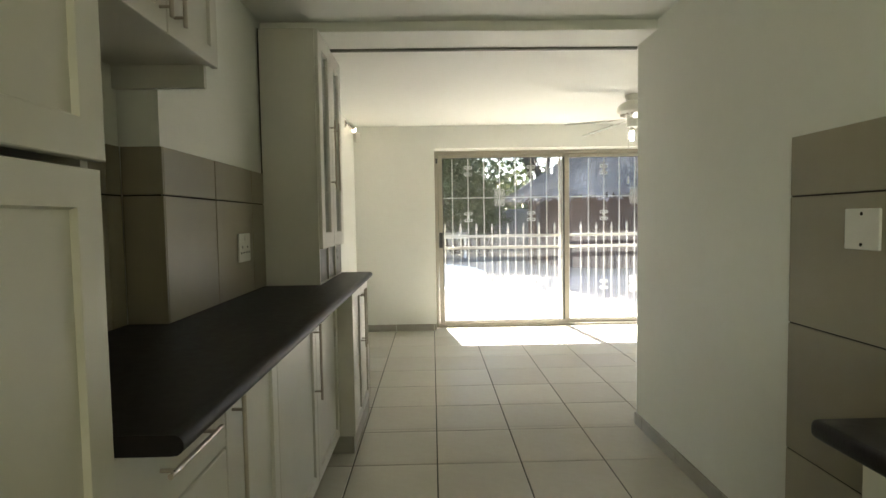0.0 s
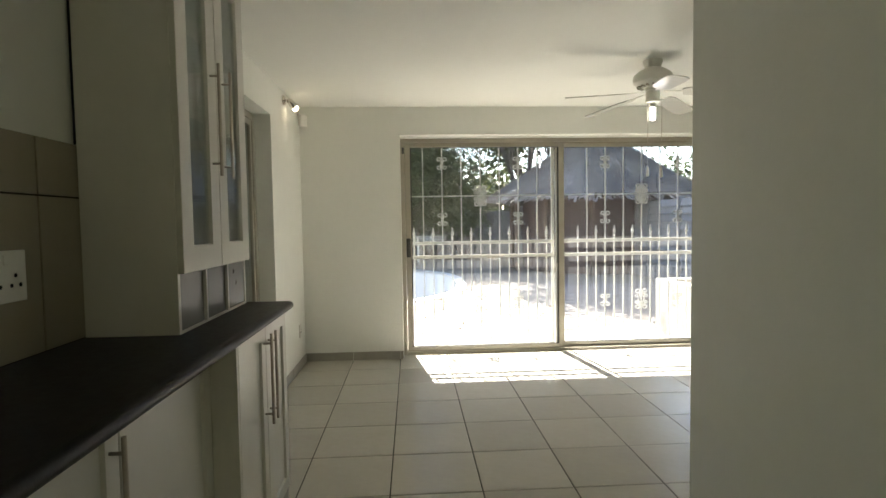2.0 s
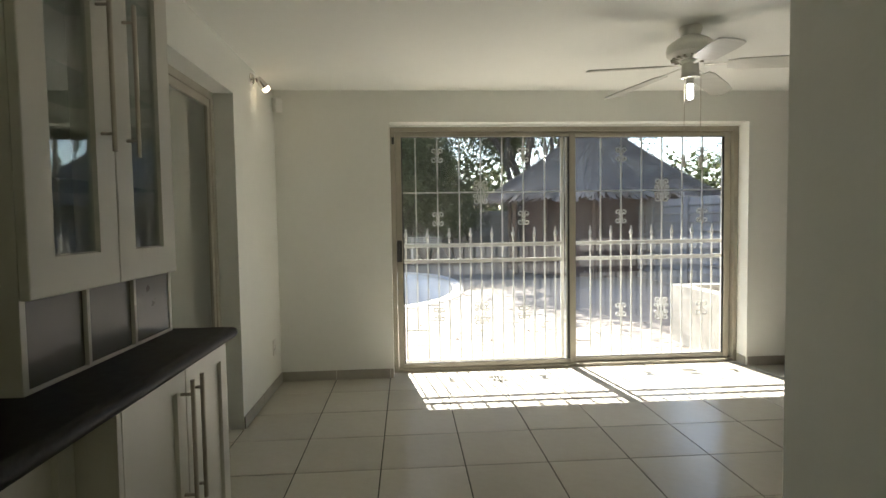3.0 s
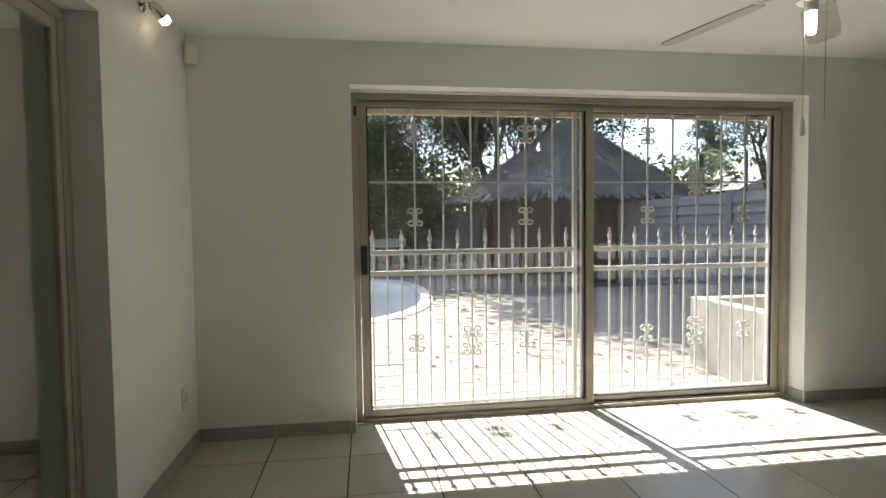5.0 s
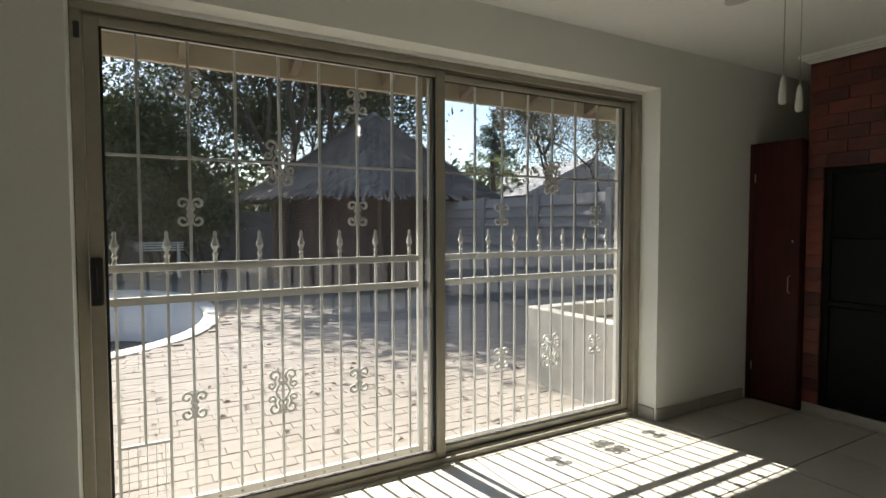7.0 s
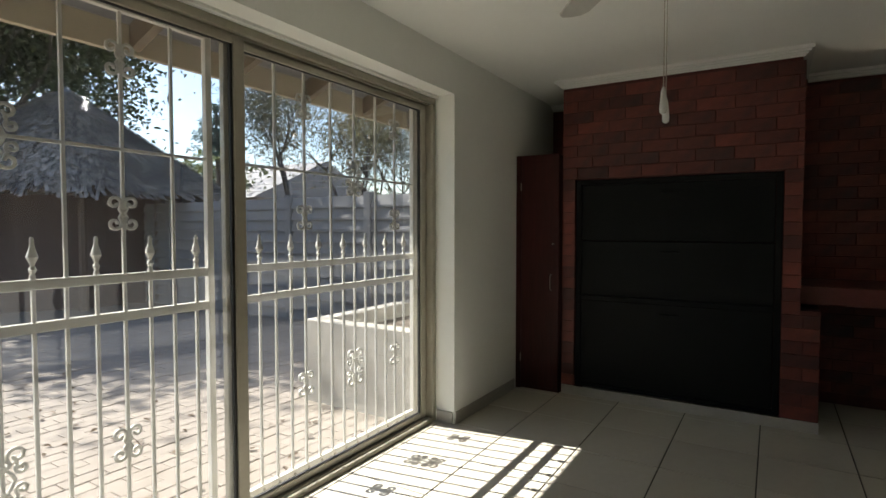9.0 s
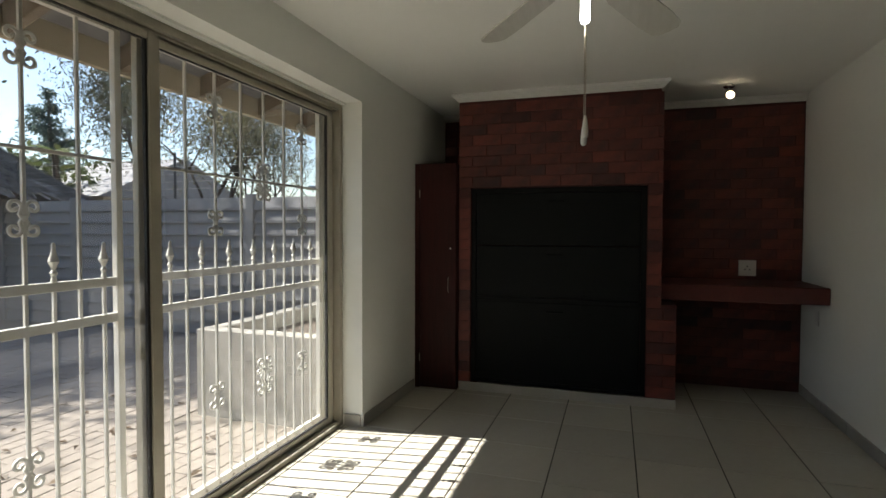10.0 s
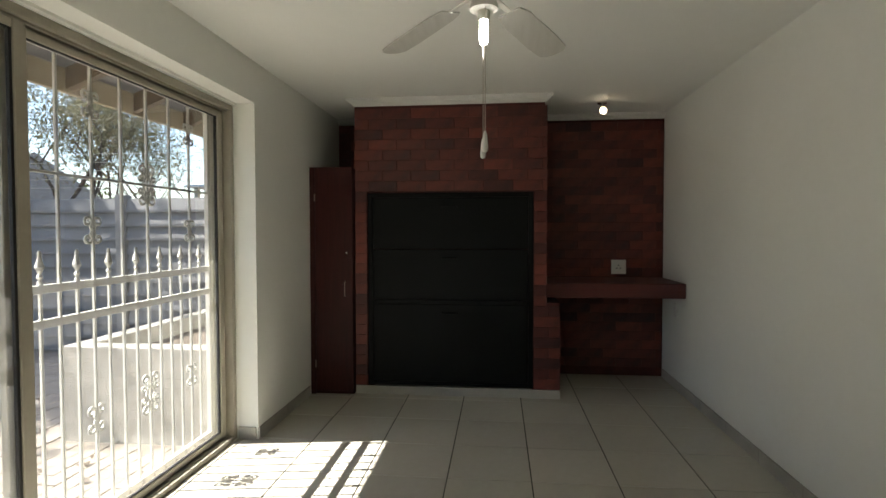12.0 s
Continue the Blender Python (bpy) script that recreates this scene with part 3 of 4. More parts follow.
def plate(name, label, at, turn, w, h, dots=(), rocker=None, category="socket"):
    """A wall plate; local y points out of the wall."""
    p = thing(name, label, category, at, turn)
    part("face", Shape().box((-w / 2, 0, -h / 2), (w / 2, 0.009, h / 2), 0.003, segments=2), PLATE, p)
    if dots:
        for x, z in dots:
            part("hole", Shape().lathe([(0.0055, 0), (0.0055, 0.0012)], (x, 0.0085, z), 10, Matrix.Rotation(-math.pi / 2, 4, "X")), HOLE, p)
    if rocker:
        part("rocker", Shape().box((rocker[0] - 0.009, 0.008, rocker[1] - 0.014), (rocker[0] + 0.009, 0.013, rocker[1] + 0.014), 0.002), PLATE, p)
    return p


three = ((0, 0.014), (-0.016, -0.012), (0.016, -0.012))
plate("wall_socket", "white plastic double socket on the grey-brown splashback", (-0.918, 2.80, 1.183), -90, 0.15, 0.135, [(x - 0.035, z - 0.012) for x, z in three] + [(x + 0.035, z - 0.012) for x, z in three], (0.0, 0.045))
plate("cover_plate", "white blank cover plate on the grey-brown tiles", (1.246, 1.728, 1.255), 90, 0.127, 0.12, ((0, 0.045), (0, -0.045)), category="cover plate")

# opposite base cabinet with its worktop
u = thing("base_cabinet", "white base cabinet with a black worktop on the opposite side", "cabinet", group="base cabinets")
part("body", Shape().box((0.70, -1.2, 0.1), (1.244, 1.05, 0.917), 0.003), CAB, u)
part("plinth", Shape().box((0.76, -1.2, 0.0), (1.244, 1.03, 0.1)), CAB, u)
w = thing("worktop", "short black laminate worktop along the tiled wall", "worktop")
part("slab", Shape().box((0.635, -1.2, 0.918), (1.245, 1.088, 0.952), 0.012, segments=3), TOP, w, smooth=True)

# ---- living room ----
# side door in the west wall
door_2 = tagged(new("door_2"), "closed aluminium sliding door with dark reflecting glass", "sliding door", kind="structure")
DX = -1.02
s = Shape().box((DX - 0.06, 3.931, 2.07), (DX, 5.459, 2.119), 0.003).box((DX - 0.06, 5.41, 0.0), (DX, 5.459, 2.07), 0.003).box((DX - 0.06, 3.931, 0.0), (DX, 3.98, 2.07), 0.003).box((DX - 0.06, 3.98, 0.0), (DX, 5.41, 0.03), 0.003)
part("door_frame", s, ALU, door_2)
s = Shape()
for y in (3.98, 5.375):
    s.box((DX - 0.035, y, 0.03), (DX - 0.008, y + 0.035, 2.07), 0.002)
s.box((DX - 0.035, 4.015, 0.03), (DX - 0.008, 5.375, 0.08), 0.002).box((DX - 0.035, 4.015, 2.025), (DX - 0.008, 5.375, 2.07), 0.002)
lf = part("sliding_leaf", s, ALU, door_2)
part("pane", Shape().box((DX - 0.025, 4.01, 0.075), (DX - 0.019, 5.38, 2.03)), DARKPANE, lf, "dark reflecting glass pane")

# chimney of brick with a black steel fire door
CH, CY0, CY1 = 4.15, 4.61, 6.14
chimney = thing("chimney_breast", "dark red varnished face-brick chimney breast with fireplace opening", "fireplace")
for word, lo, hi in (("upper_core", (CH + 0.005, CY0 + 0.005, 1.64), (4.929, CY1 - 0.002, CEILING - 0.001)),
                     ("pier", (CH + 0.005, 6.04, 0.0), (4.929, CY1 - 0.002, 1.64)),
                     ("pier", (CH + 0.005, CY0 + 0.005, 0.0), (4.929, 4.70, 1.64)),
                     ("fire_back", (4.6, 4.70, 0.0), (4.929, 6.04, 1.64)),
                     ("bench_core", (CH + 0.005, 4.495, 0.0), (4.55, CY0 + 0.005, 0.76))):
    part(word, Shape().box(lo, hi), MORTAR, chimney, "dark mortar joints")
part("hearth_tiles", Shape().box((CH - 0.006, 4.49, 0.0), (CH + 0.005, 6.135, 0.068), 0.002), SKIRT, chimney, "pale tile kerb at the foot")
s = Shape().box((CH - 0.05, CY0 - 0.05, CEILING - 0.022), (4.93, CY1 + 0.05, CEILING - 0.0005))
for i, (o, z) in enumerate(((0.035, 0.036), (0.02, 0.048), (0.008, 0.058))):
    s.box((CH - o, CY0 - o, CEILING - z), (4.93, CY1 + o, CEILING - z + 0.0145))
solid("trim_cornice", s, CORN, "white plaster cornice round the chimney breast", "cornice")
s = Shape()
for (y0, y1) in ((3.492, CY0 - 0.052), (CY1 + 0.052, 6.499)):
    s.box((4.86, y0, CEILING - 0.022), (4.93, y1, CEILING - 0.0005)).box((4.885, y0, CEILING - 0.036), (4.93, y1, CEILING - 0.0215)).box((4.90, y0, CEILING - 0.05), (4.93, y1, CEILING - 0.0355))
solid("trim_cornice_back", s, CORN, "white plaster cornice above the brick wall", "cornice")

fire = thing("fireplace_door", "closed black steel braai doors filling the brick opening", "fireplace door")
s = Shape().box((CH + 0.03, 4.702, 0.07), (CH + 0.06, 4.74, 1.636), 0.002).box((CH + 0.03, 6.0, 0.07), (CH + 0.06, 6.038, 1.636), 0.002).box((CH + 0.03, 4.74, 1.60), (CH + 0.06, 6.0, 1.636), 0.002).box((CH + 0.03, 4.74, 0.07), (CH + 0.06, 6.0, 0.1), 0.002)
s.box((CH + 0.03, 4.74, 0.735), (CH + 0.06, 6.0, 0.77), 0.002)
part("frame", s, BLACKM, fire)
for z0, z1 in ((0.102, 0.733), (0.772, 1.18), (1.184, 1.598)):
    d = part("panel", Shape().box((CH + 0.04, 4.742, z0), (CH + 0.055, 5.998, z1), 0.003), BLACKM, fire)
    part("handle", Shape().tube([(CH + 0.04, 5.31, z1 - 0.07), (CH + 0.022, 5.31, z1 - 0.07), (CH + 0.022, 5.43, z1 - 0.07), (CH + 0.04, 5.43, z1 - 0.07)], 0.006, 8), BLACKM, d, smooth=True)

# mahogany log cupboard in the niche
cup = thing("wood_cupboard", "narrow tall dark mahogany cupboard in the corner niche", "cupboard")
part("body", Shape().box((4.12, 6.142, 0.0), (4.9, 6.485, 1.835), 0.003), MAHOG, cup)
part("door", Shape().box((4.098, 6.146, 0.03), (4.119, 6.455, 1.845), 0.003), MAHOG, cup)
part("filler", Shape().box((4.098, 6.458, 0.0), (4.12, 6.499, 1.845), 0.002), MAHOG, cup)
part("keyhole", Shape().lathe([(0.008, 0), (0.008, 0.003), (0.004, 0.004)], (4.098, 6.192, 1.155), 12, Matrix.Rotation(-math.pi / 2, 4, "Y")), CHROME, cup, "small chrome keyhole")
part("handle", Shape().tube([(4.098, 6.206, 0.80), (4.075, 6.206, 0.81), (4.075, 6.206, 0.91), (4.098, 6.206, 0.92)], 0.004, 8), STEEL, cup, smooth=True)
for z in (0.25, 1.6):
    part("hinge", Shape().tube([(4.1, 6.457, z - 0.03), (4.1, 6.457, z + 0.03)], 0.006, 8), BRONZE, cup)

mantel = thing("mantel_shelf", "thick red-brown slab shelf on the brick beside the chimney", "shelf")
part("slab", Shape().box((4.30, 3.493, 0.785), (4.915, 4.597, 0.905), 0.006), SLAB, mantel)

plate("wall_socket", "white square plug socket on the dark brick wall", (4.921, 3.885, 1.0), 90, 0.13, 0.13, three)
plate("wall_socket", "white plastic socket low on the white wall", (-0.9, 6.27, 0.34), -90, 0.075, 0.12, three)
plate("wall_switch", "small white switch plate below the slab shelf", (4.55, 3.491, 0.66), 0, 0.07, 0.115, rocker=(0, 0), category="switch")


def spot(at, turn, label, on):
    """A small wall or ceiling spot: round rose, knuckle, bell and bulb. Local z points away from the surface."""
    sp = thing("spot_lamp", label, "lamp", at)
    sp.matrix_basis = turn
    part("rose", Shape().lathe([(0.04, 0), (0.04, 0.008), (0.03, 0.018), (0.012, 0.022)], sides=24), CHROME, sp, smooth=True)
    part("knuckle", Shape().tube([(0, 0, 0.02), (0, 0, 0.04), (0.01, 0, 0.055)], 0.008, 10), CHROME, sp, smooth=True)
    tilt = Matrix.Translation((0.01, 0, 0.055)) @ Matrix.Rotation(radians(62), 4, "Y")
    part("bell", Shape().lathe([(0.012, -0.02), (0.022, -0.01), (0.026, 0.02), (0.03, 0.055), (0.027, 0.055), (0.02, 0.03)], m=tilt, sides=20), CHROME, sp, smooth=True)
    part("bulb", Shape().lathe([(0.012, 0.03), (0.022, 0.05), (0.027, 0.068), (0.022, 0.086), (0.008, 0.094)], m=tilt, sides=18), on, sp, "lit warm bulb", smooth=True)
    return sp


WARM = glow("warm_bulb", (1.0, 0.8, 0.55), 1.8)
spot((0, 0, 0), Matrix.Translation((-0.899, 5.87, 2.315)) @ Matrix.Rotation(radians(90), 4, "Y") @ Matrix.Rotation(radians(40), 4, "Z"), "lit chrome spot lamp on the white wall", WARM)
spot((0, 0, 0), Matrix.Translation((4.45, 4.13, CEILING - 0.001)) @ Matrix.Rotation(radians(180), 4, "X") @ Matrix.Rotation(radians(180), 4, "Z"), "lit brass spot lamp on the ceiling by the brick wall", WARM)

pir = thing("motion_sensor", "small white alarm sensor in the room corner", "sensor")
m = Matrix.Translation((-0.858, 6.44, 2.255)) @ Matrix.Rotation(radians(45), 4, "Z")
part("case", Shape().box((-0.032, -0.03, -0.055), (0.032, 0.02, 0.055), 0.01, m, 3), PLATE, pir, smooth=True)
part("bracket", Shape().box((-0.035, 0.0, 0.05), (0.035, 0.05, 0.058), 0.002, m), PLATE, pir)

# ceiling fan with a lamp and two pull cords
FX, FY = 1.80, 5.03
fan = thing("ceiling_fan", "white five-blade ceiling fan with bare bulb and pull cords", "ceiling fan", (FX, FY, 0))
part("canopy", Shape().lathe([(0.062, CEILING), (0.064, CEILING - 0.012), (0.058, CEILING - 0.03), (0.05, CEILING - 0.055), (0.02, CEILING - 0.06)], sides=28), FANW, fan, smooth=True)
part("motor", Shape().lathe([(0.045, 2.34), (0.09, 2.318), (0.125, 2.29), (0.132, 2.262), (0.128, 2.238), (0.105, 2.22), (0.06, 2.205), (0.03, 2.20)], sides=36), FANW, fan, smooth=True)
for i in range(16):
    a = 2 * math.pi * i / 16
    part("vent", Shape().box((0.06, -0.006, 2.2065), (0.105, 0.006, 2.217), 0, Matrix.Rotation(a, 4, "Z")), BRONZE, fan)
part("hub", Shape().lathe([(0.05, 2.205), (0.052, 2.195), (0.042, 2.185), (0.046, 2.18), (0.046, 2.125), (0.05, 2.12), (0.05, 2.105), (0.03, 2.10)], sides=28), FANW, fan, smooth=True)
part("lamp_holder", Shape().lathe([(0.022, 2.11), (0.022, 2.075), (0.018, 2.068)], sides=16), FANW, fan, smooth=True)
part("bulb", Shape().lathe([(0.013, 2.07), (0.0155, 2.06), (0.016, 1.995), (0.012, 1.985)], sides=14), glow("cool_bulb", (1.0, 0.98, 0.92), 6), fan, "lit white energy-saving bulb", smooth=True)
for i in range(5):
    ang = 2 * math.pi * i / 5 + radians(43)
    m = Matrix.Rotation(ang, 4, "Z") @ Matrix.Translation((0, 0, 2.178)) @ Matrix.Rotation(radians(5), 4, "Y") @ Matrix.Rotation(radians(-11), 4, "X")
    out = [(0.19, -0.045), (0.25, -0.062), (0.50, -0.068), (0.60, -0.062), (0.625, -0.04), (0.632, 0), (0.625, 0.04), (0.60, 0.062), (0.50, 0.068), (0.25, 0.062), (0.19, 0.045)]
    b = part("blade", Shape().prism(out, 0.007, m @ Matrix.Rotation(radians(-90), 4, "X")), BLADE, fan)
    part("blade_iron", Shape().box((0.07, -0.012, -0.004), (0.2, 0.012, 0.002), 0.002, m).box((0.19, -0.035, -0.005), (0.24, 0.035, -0.001), 0.001, m), FANW, b)
for x, y, z in ((-0.037, -0.006, 1.598), (0.066, 0.004, 1.59)):
    c = part("pull_cord", Shape().tube([(x, y, 2.13), (x, y, z + 0.07)], 0.0016, 6), STEEL, fan)
    part("cord_pull", Shape().lathe([(0.003, z + 0.075), (0.007, z + 0.06), (0.0105, z + 0.02), (0.010, z + 0.005), (0.005, z)], (x, y, 0), 12), PLATE, c, "white plastic cord pull", smooth=True)

# ---- outdoors ----
def rounded(c):
    return math.copysign(abs(c) ** 0.77, c)


PX, PY = -1.65, 13.7
POOL = [(PX + 2.75 * rounded(math.cos(a)), PY + 3.3 * rounded(math.sin(a))) for a in (2 * math.pi * i / 96 for i in range(96))]
s = Shape()
loop = [s.bm.verts.new((x, y, GROUND)) for x, y in POOL]
rim = [s.bm.verts.new((x, y, GROUND)) for x, y in ((-400, 6.9), (400, 6.9), (400, 700), (-400, 700))]
es = [s.bm.edges.new((r[i], r[(i + 1) % len(r)])) for r in (loop, rim) for i in range(len(r))]
bmesh.ops.triangle_fill(s.bm, edges=es, use_beauty=True)
ground = solid("ground", s, EARTH, "sandy garden ground round the pool", "ground")
solid("ground_house", Shape().box((-400, -300, GROUND - 0.3), (400, 6.9, GROUND)), EARTH, "ground under and behind the house", "ground")

pool = thing("swimming_pool", "sunken kidney pool with pale plaster walls and dark floor", "pool")
s = Shape()
n = len(POOL)
for inset, z0, z1 in ((0.0, -1.7, GROUND),):
    a = [s.bm.verts.new((x, y, z0)) for x, y in POOL]
    b = [s.bm.verts.new((x, y, z1)) for x, y in POOL]
    for i in range(n):
        s.bm.faces.new((a[i], a[(i + 1) % n], b[(i + 1) % n], b[i]))
    s.bm.faces.new(a)
part("basin", s, POOLW, pool, "pale plaster basin")
s = Shape()
s.bm.faces.new([s.bm.verts.new((x, y, -1.05)) for x, y in POOL])
part("pool_floor", s, WATER, pool, "dark silted floor")
s = Shape()
rings = []
for k, z in ((1.0, GROUND - 0.03), (1.0, GROUND + 0.03), (1.0 + 0.24 / 3.1, GROUND + 0.03), (1.0 + 0.24 / 3.1, GROUND - 0.01)):
    rings.append([s.bm.verts.new((PX + (x - PX) * k, PY + (y - PY) * k, z)) for x, y in POOL])
for a, b in zip(rings, rings[1:]):
    for i in range(n):
        s.bm.faces.new((a[i], a[(i + 1) % n], b[(i + 1) % n], b[i]))
part("coping", s, COPING, pool, "pale coping round the rim")

# rough plastered planter by the door
planter = thing("planter", "rough cream-plastered garden planter box by the patio door", "planter")
P0, P1, Q0, Q1, PT = 3.13, 4.9, 6.83, 7.85, 0.57
s = Shape().box((P0, Q0, GROUND), (P0 + 0.13, Q1, PT), 0.008).box((P1 - 0.13, Q0, GROUND), (P1, Q1, PT), 0.008)
s.box((P0 + 0.13, Q1 - 0.13, GROUND), (P1 - 0.13, Q1, PT - 0.002), 0.008).box((P0 + 0.13, Q0, GROUND), (P1 - 0.13, Q0 + 0.06, PT - 0.002), 0.008)
part("wall", s, ROUGHP, planter)
part("soil", Shape().box((P0 + 0.12, Q0 + 0.05, 0.0), (P1 - 0.12, Q1 - 0.12, PT - 0.13)), SOIL, planter, "dry soil")

# precast concrete fence
fence = tagged(new("precast_wall"), "grey precast concrete panel wall along the garden", "garden wall", kind="structure")
FXX, FTOP = 5.75, 1.72
post_me = mesh_of("post", Shape().box((-0.07, -0.06, GROUND), (0.08, 0.06, FTOP + 0.04), 0.01), CONCR)
prof = [(-0.04, 0.0), (0.05, 0.0), (0.05, 0.162), (0.0, 0.162), (-0.04, 0.03)]
slat_me = mesh_of("panel", Shape().prism(prof, 1.38), CONCR)
for k in range(-1, 6):
    y = 7.84 + 1.5 * k
    piece("post", post_me, fence, Matrix.Translation((FXX, y, 0)))
    if k < 5:
        for r in range(11):
            piece("panel", slat_me, fence, Matrix.Translation((FXX, y + 0.06, GROUND + 0.1636 * r)))
back_fence = tagged(new("precast_wall_back"), "grey-brown concrete wall behind the pool", "garden wall", kind="structure")
long_me = mesh_of("panel", Shape().prism(prof, 2.38), CONCR)
for k in range(-8, 9):
    x = 2.5 * k
    piece("post", post_me, back_fence, Matrix.Translation((x, 23.0, 0)) @ Matrix.Rotation(math.pi / 2, 4, "Z"))
    for r in range(11):
        piece("panel", long_me, back_fence, Matrix.Translation((x - 0.06, 23.0, GROUND + 0.1636 * r)) @ Matrix.Rotation(math.pi / 2, 4, "Z"))

# eave over the patio door
eave = thing("roof_eave", "timber fascia and exposed rafters of the eave over the patio", "eave")
EY, EZ = 7.62, 2.18
part("fascia", Shape().box((-8, EY, EZ), (9, EY + 0.035, EZ + 0.15), 0.004), FASCIA, eave, "tan painted fascia board")
part("roof_sheet", Shape().prism([(6.5, 2.75), (EY + 0.1, EZ + 0.155), (EY + 0.1, EZ + 0.185), (6.5, 2.79)], 17, Matrix.Translation((-8, 0, 0)) @ Matrix(((0, 1, 0, 0), (1, 0, 0, 0), (0, 0, 1, 0), (0, 0, 0, 1)))), ROOF, eave)
part("wall_plate", Shape().box((-8, 6.825, 2.42), (9, 6.88, 2.58), 0.004), TIMBER, eave)
x = -7.6
while x < 9:
    part("rafter", Shape().prism([(6.55, 2.60), (EY - 0.002, EZ + 0.02), (EY - 0.002, EZ + 0.15), (6.55, 2.725)], 0.05, Matrix.Translation((x, 0, 0)) @ Matrix(((0, 1, 0, 0), (1, 0, 0, 0), (0, 0, 1, 0), (0, 0, 0, 1)))), TIMBER, eave, "dark timber rafter")
    x += 0.62
house_wall = solid("wall_house_upper", Shape().box((-8, 6.5, 2.6), (9, 6.82, 2.75)).box((5.2, 6.5, -0.2), (9, 6.82, 2.6)).box((-8, 6.5, -0.2), (-1.2, 6.82, 2.6)), WALL, "plain plastered outer wall of the house", "wall")
solid("ceiling_roof", Shape().box((-8, -8, 2.62), (9, 6.6, 2.74)), ROOF, "flat roof slab over the rooms", "roof")

# thatched hut
LX, LY, LR = 5.35, 16.6, 2.95
hut = thing("thatched_hut", "round thatched garden hut with brown walls and poles", "hut")
rnd = random.Random(5)
s = Shape()
sides, layers = 56, 9
rings = []
for j in range(layers):
    f = j / (layers - 1)
    r = LR * (1 - f) + 0.05
    z = 1.95 + 1.98 * f - 0.05 * math.sin(math.pi * f)
    rings.append([s.bm.verts.new((LX + (r + rnd.uniform(-0.03, 0.03)) * math.cos(2 * math.pi * i / sides), LY + (r + rnd.uniform(-0.03, 0.03)) * math.sin(2 * math.pi * i / sides), z + rnd.uniform(-0.03, 0.03))) for i in range(sides)])
for a, b in zip(rings, rings[1:]):
    for i in range(sides):
        s.bm.faces.new((a[i], a[(i + 1) % sides], b[(i + 1) % sides], b[i]))
under = [s.bm.verts.new((LX + (LR - 0.1) * math.cos(2 * math.pi * i / sides), LY + (LR - 0.1) * math.sin(2 * math.pi * i / sides), 1.82 + rnd.uniform(-0.03, 0.03))) for i in range(sides)]
for i in range(sides):
    s.bm.faces.new((rings[0][i], under[i], under[(i + 1) % sides], rings[0][(i + 1) % sides]))
s.bm.faces.new(under)
s.bm.faces.new(rings[-1])
roof = part("roof", s, THATCH, hut, "weathered grey thatch")
verts, faces = [], []
for _ in range(16000):
    a, f = rnd.uniform(0, 2 * math.pi), rnd.random() ** 1.4
    r = LR * (1 - f) + 0.07
    z = 1.95 + 1.98 * f - 0.05 * math.sin(math.pi * f) + 0.02
    L, w, d = rnd.uniform(0.2, 0.55), rnd.uniform(0.008, 0.026), rnd.uniform(-0.3, 0.3)
    c, sn = math.cos(a), math.sin(a)
    ta, tb = -sn, c
    x0, y0 = LX + r * c, LY + r * sn
    x1, y1, z1 = x0 + L * 0.8 * c + ta * d * L, y0 + L * 0.8 * sn + tb * d * L, z - L * 0.53 + rnd.uniform(0, 0.09)
    b = len(verts)
    verts += [(x0 - ta * w, y0 - tb * w, z), (x0 + ta * w, y0 + tb * w, z), (x1 + ta * w, y1 + tb * w, z1), (x1 - ta * w, y1 - tb * w, z1)]
    faces.append((b, b + 1, b + 2, b + 3))
me = bpy.data.meshes.new("straw")
me.from_pydata(verts, [], faces)
me.materials.append(STRAW)
st = new("straw", me)
st.parent = roof
tagged(st, "loose straw ends", kind="stuff")
part("cap", Shape().lathe([(0.36, 3.80), (0.28, 3.92), (0.1, 4.06), (0.03, 4.12)], (LX, LY, -0.1), 20), CONCR, hut, "pale mortar ridge cap", smooth=True)
s = Shape()
s.lathe([(2.0, GROUND), (2.0, 1.9), (1.9, 1.9), (1.9, GROUND)], (LX, LY, 0), 40)
part("wall", s, HUTW, hut, "brown plastered round wall")
for i in range(12):
    a = 2 * math.pi * (i + 0.35) / 12
    px, py = LX + 2.35 * math.cos(a), LY + 2.35 * math.sin(a)
    part("pole", Shape().tube([(px, py, GROUND), (px, py, 1.0), (px, py, 1.95)], [0.07, 0.065, 0.06], 8), POLE, hut)

# neighbouring roofs
house = thing("house", "distant neighbour's house with a grey pitched roof", "house")
part("wall", Shape().box((16, 24, GROUND), (24, 29, 2.6)), ROUGHP, house)
part("roof", Shape().prism([(15.5, 2.6), (24.5, 2.6), (20, 4.6)], 5.6, Matrix.Translation((0, 23.7, 0))), ROOF, house)
shed = thing("carport", "neighbour's carport with a blue-grey steel roof", "carport")
part("roof", Shape().box((12, 7.0, 2.40), (17, 12.4, 2.46), 0.01, Matrix.Translation((0, 0, 0))), BLUEROOF, shed)
for x, y in ((12.2, 7.2), (12.2, 12.2), (16.8, 7.2), (16.8, 12.2)):
    part("post", Shape().box((x - 0.05, y - 0.05, GROUND), (x + 0.05, y + 0.05, 2.40)), STEEL, shed)
mast = thing("fence_mast", "dark electric-fence masts with thin wires on the garden wall", "fence")
part("pole", Shape().tube([(FXX + 0.1, 10.66, GROUND), (FXX + 0.1, 10.66, 2.35)], 0.018, 8), BLACKP, mast)
for z in (1.85, 1.95, 2.05, 2.15, 2.25):
    part("insulator", Shape().lathe([(0.012, 0), (0.028, 0.01), (0.012, 0.02)], (FXX + 0.1, 10.66, z), 10), BLACKP, mast)
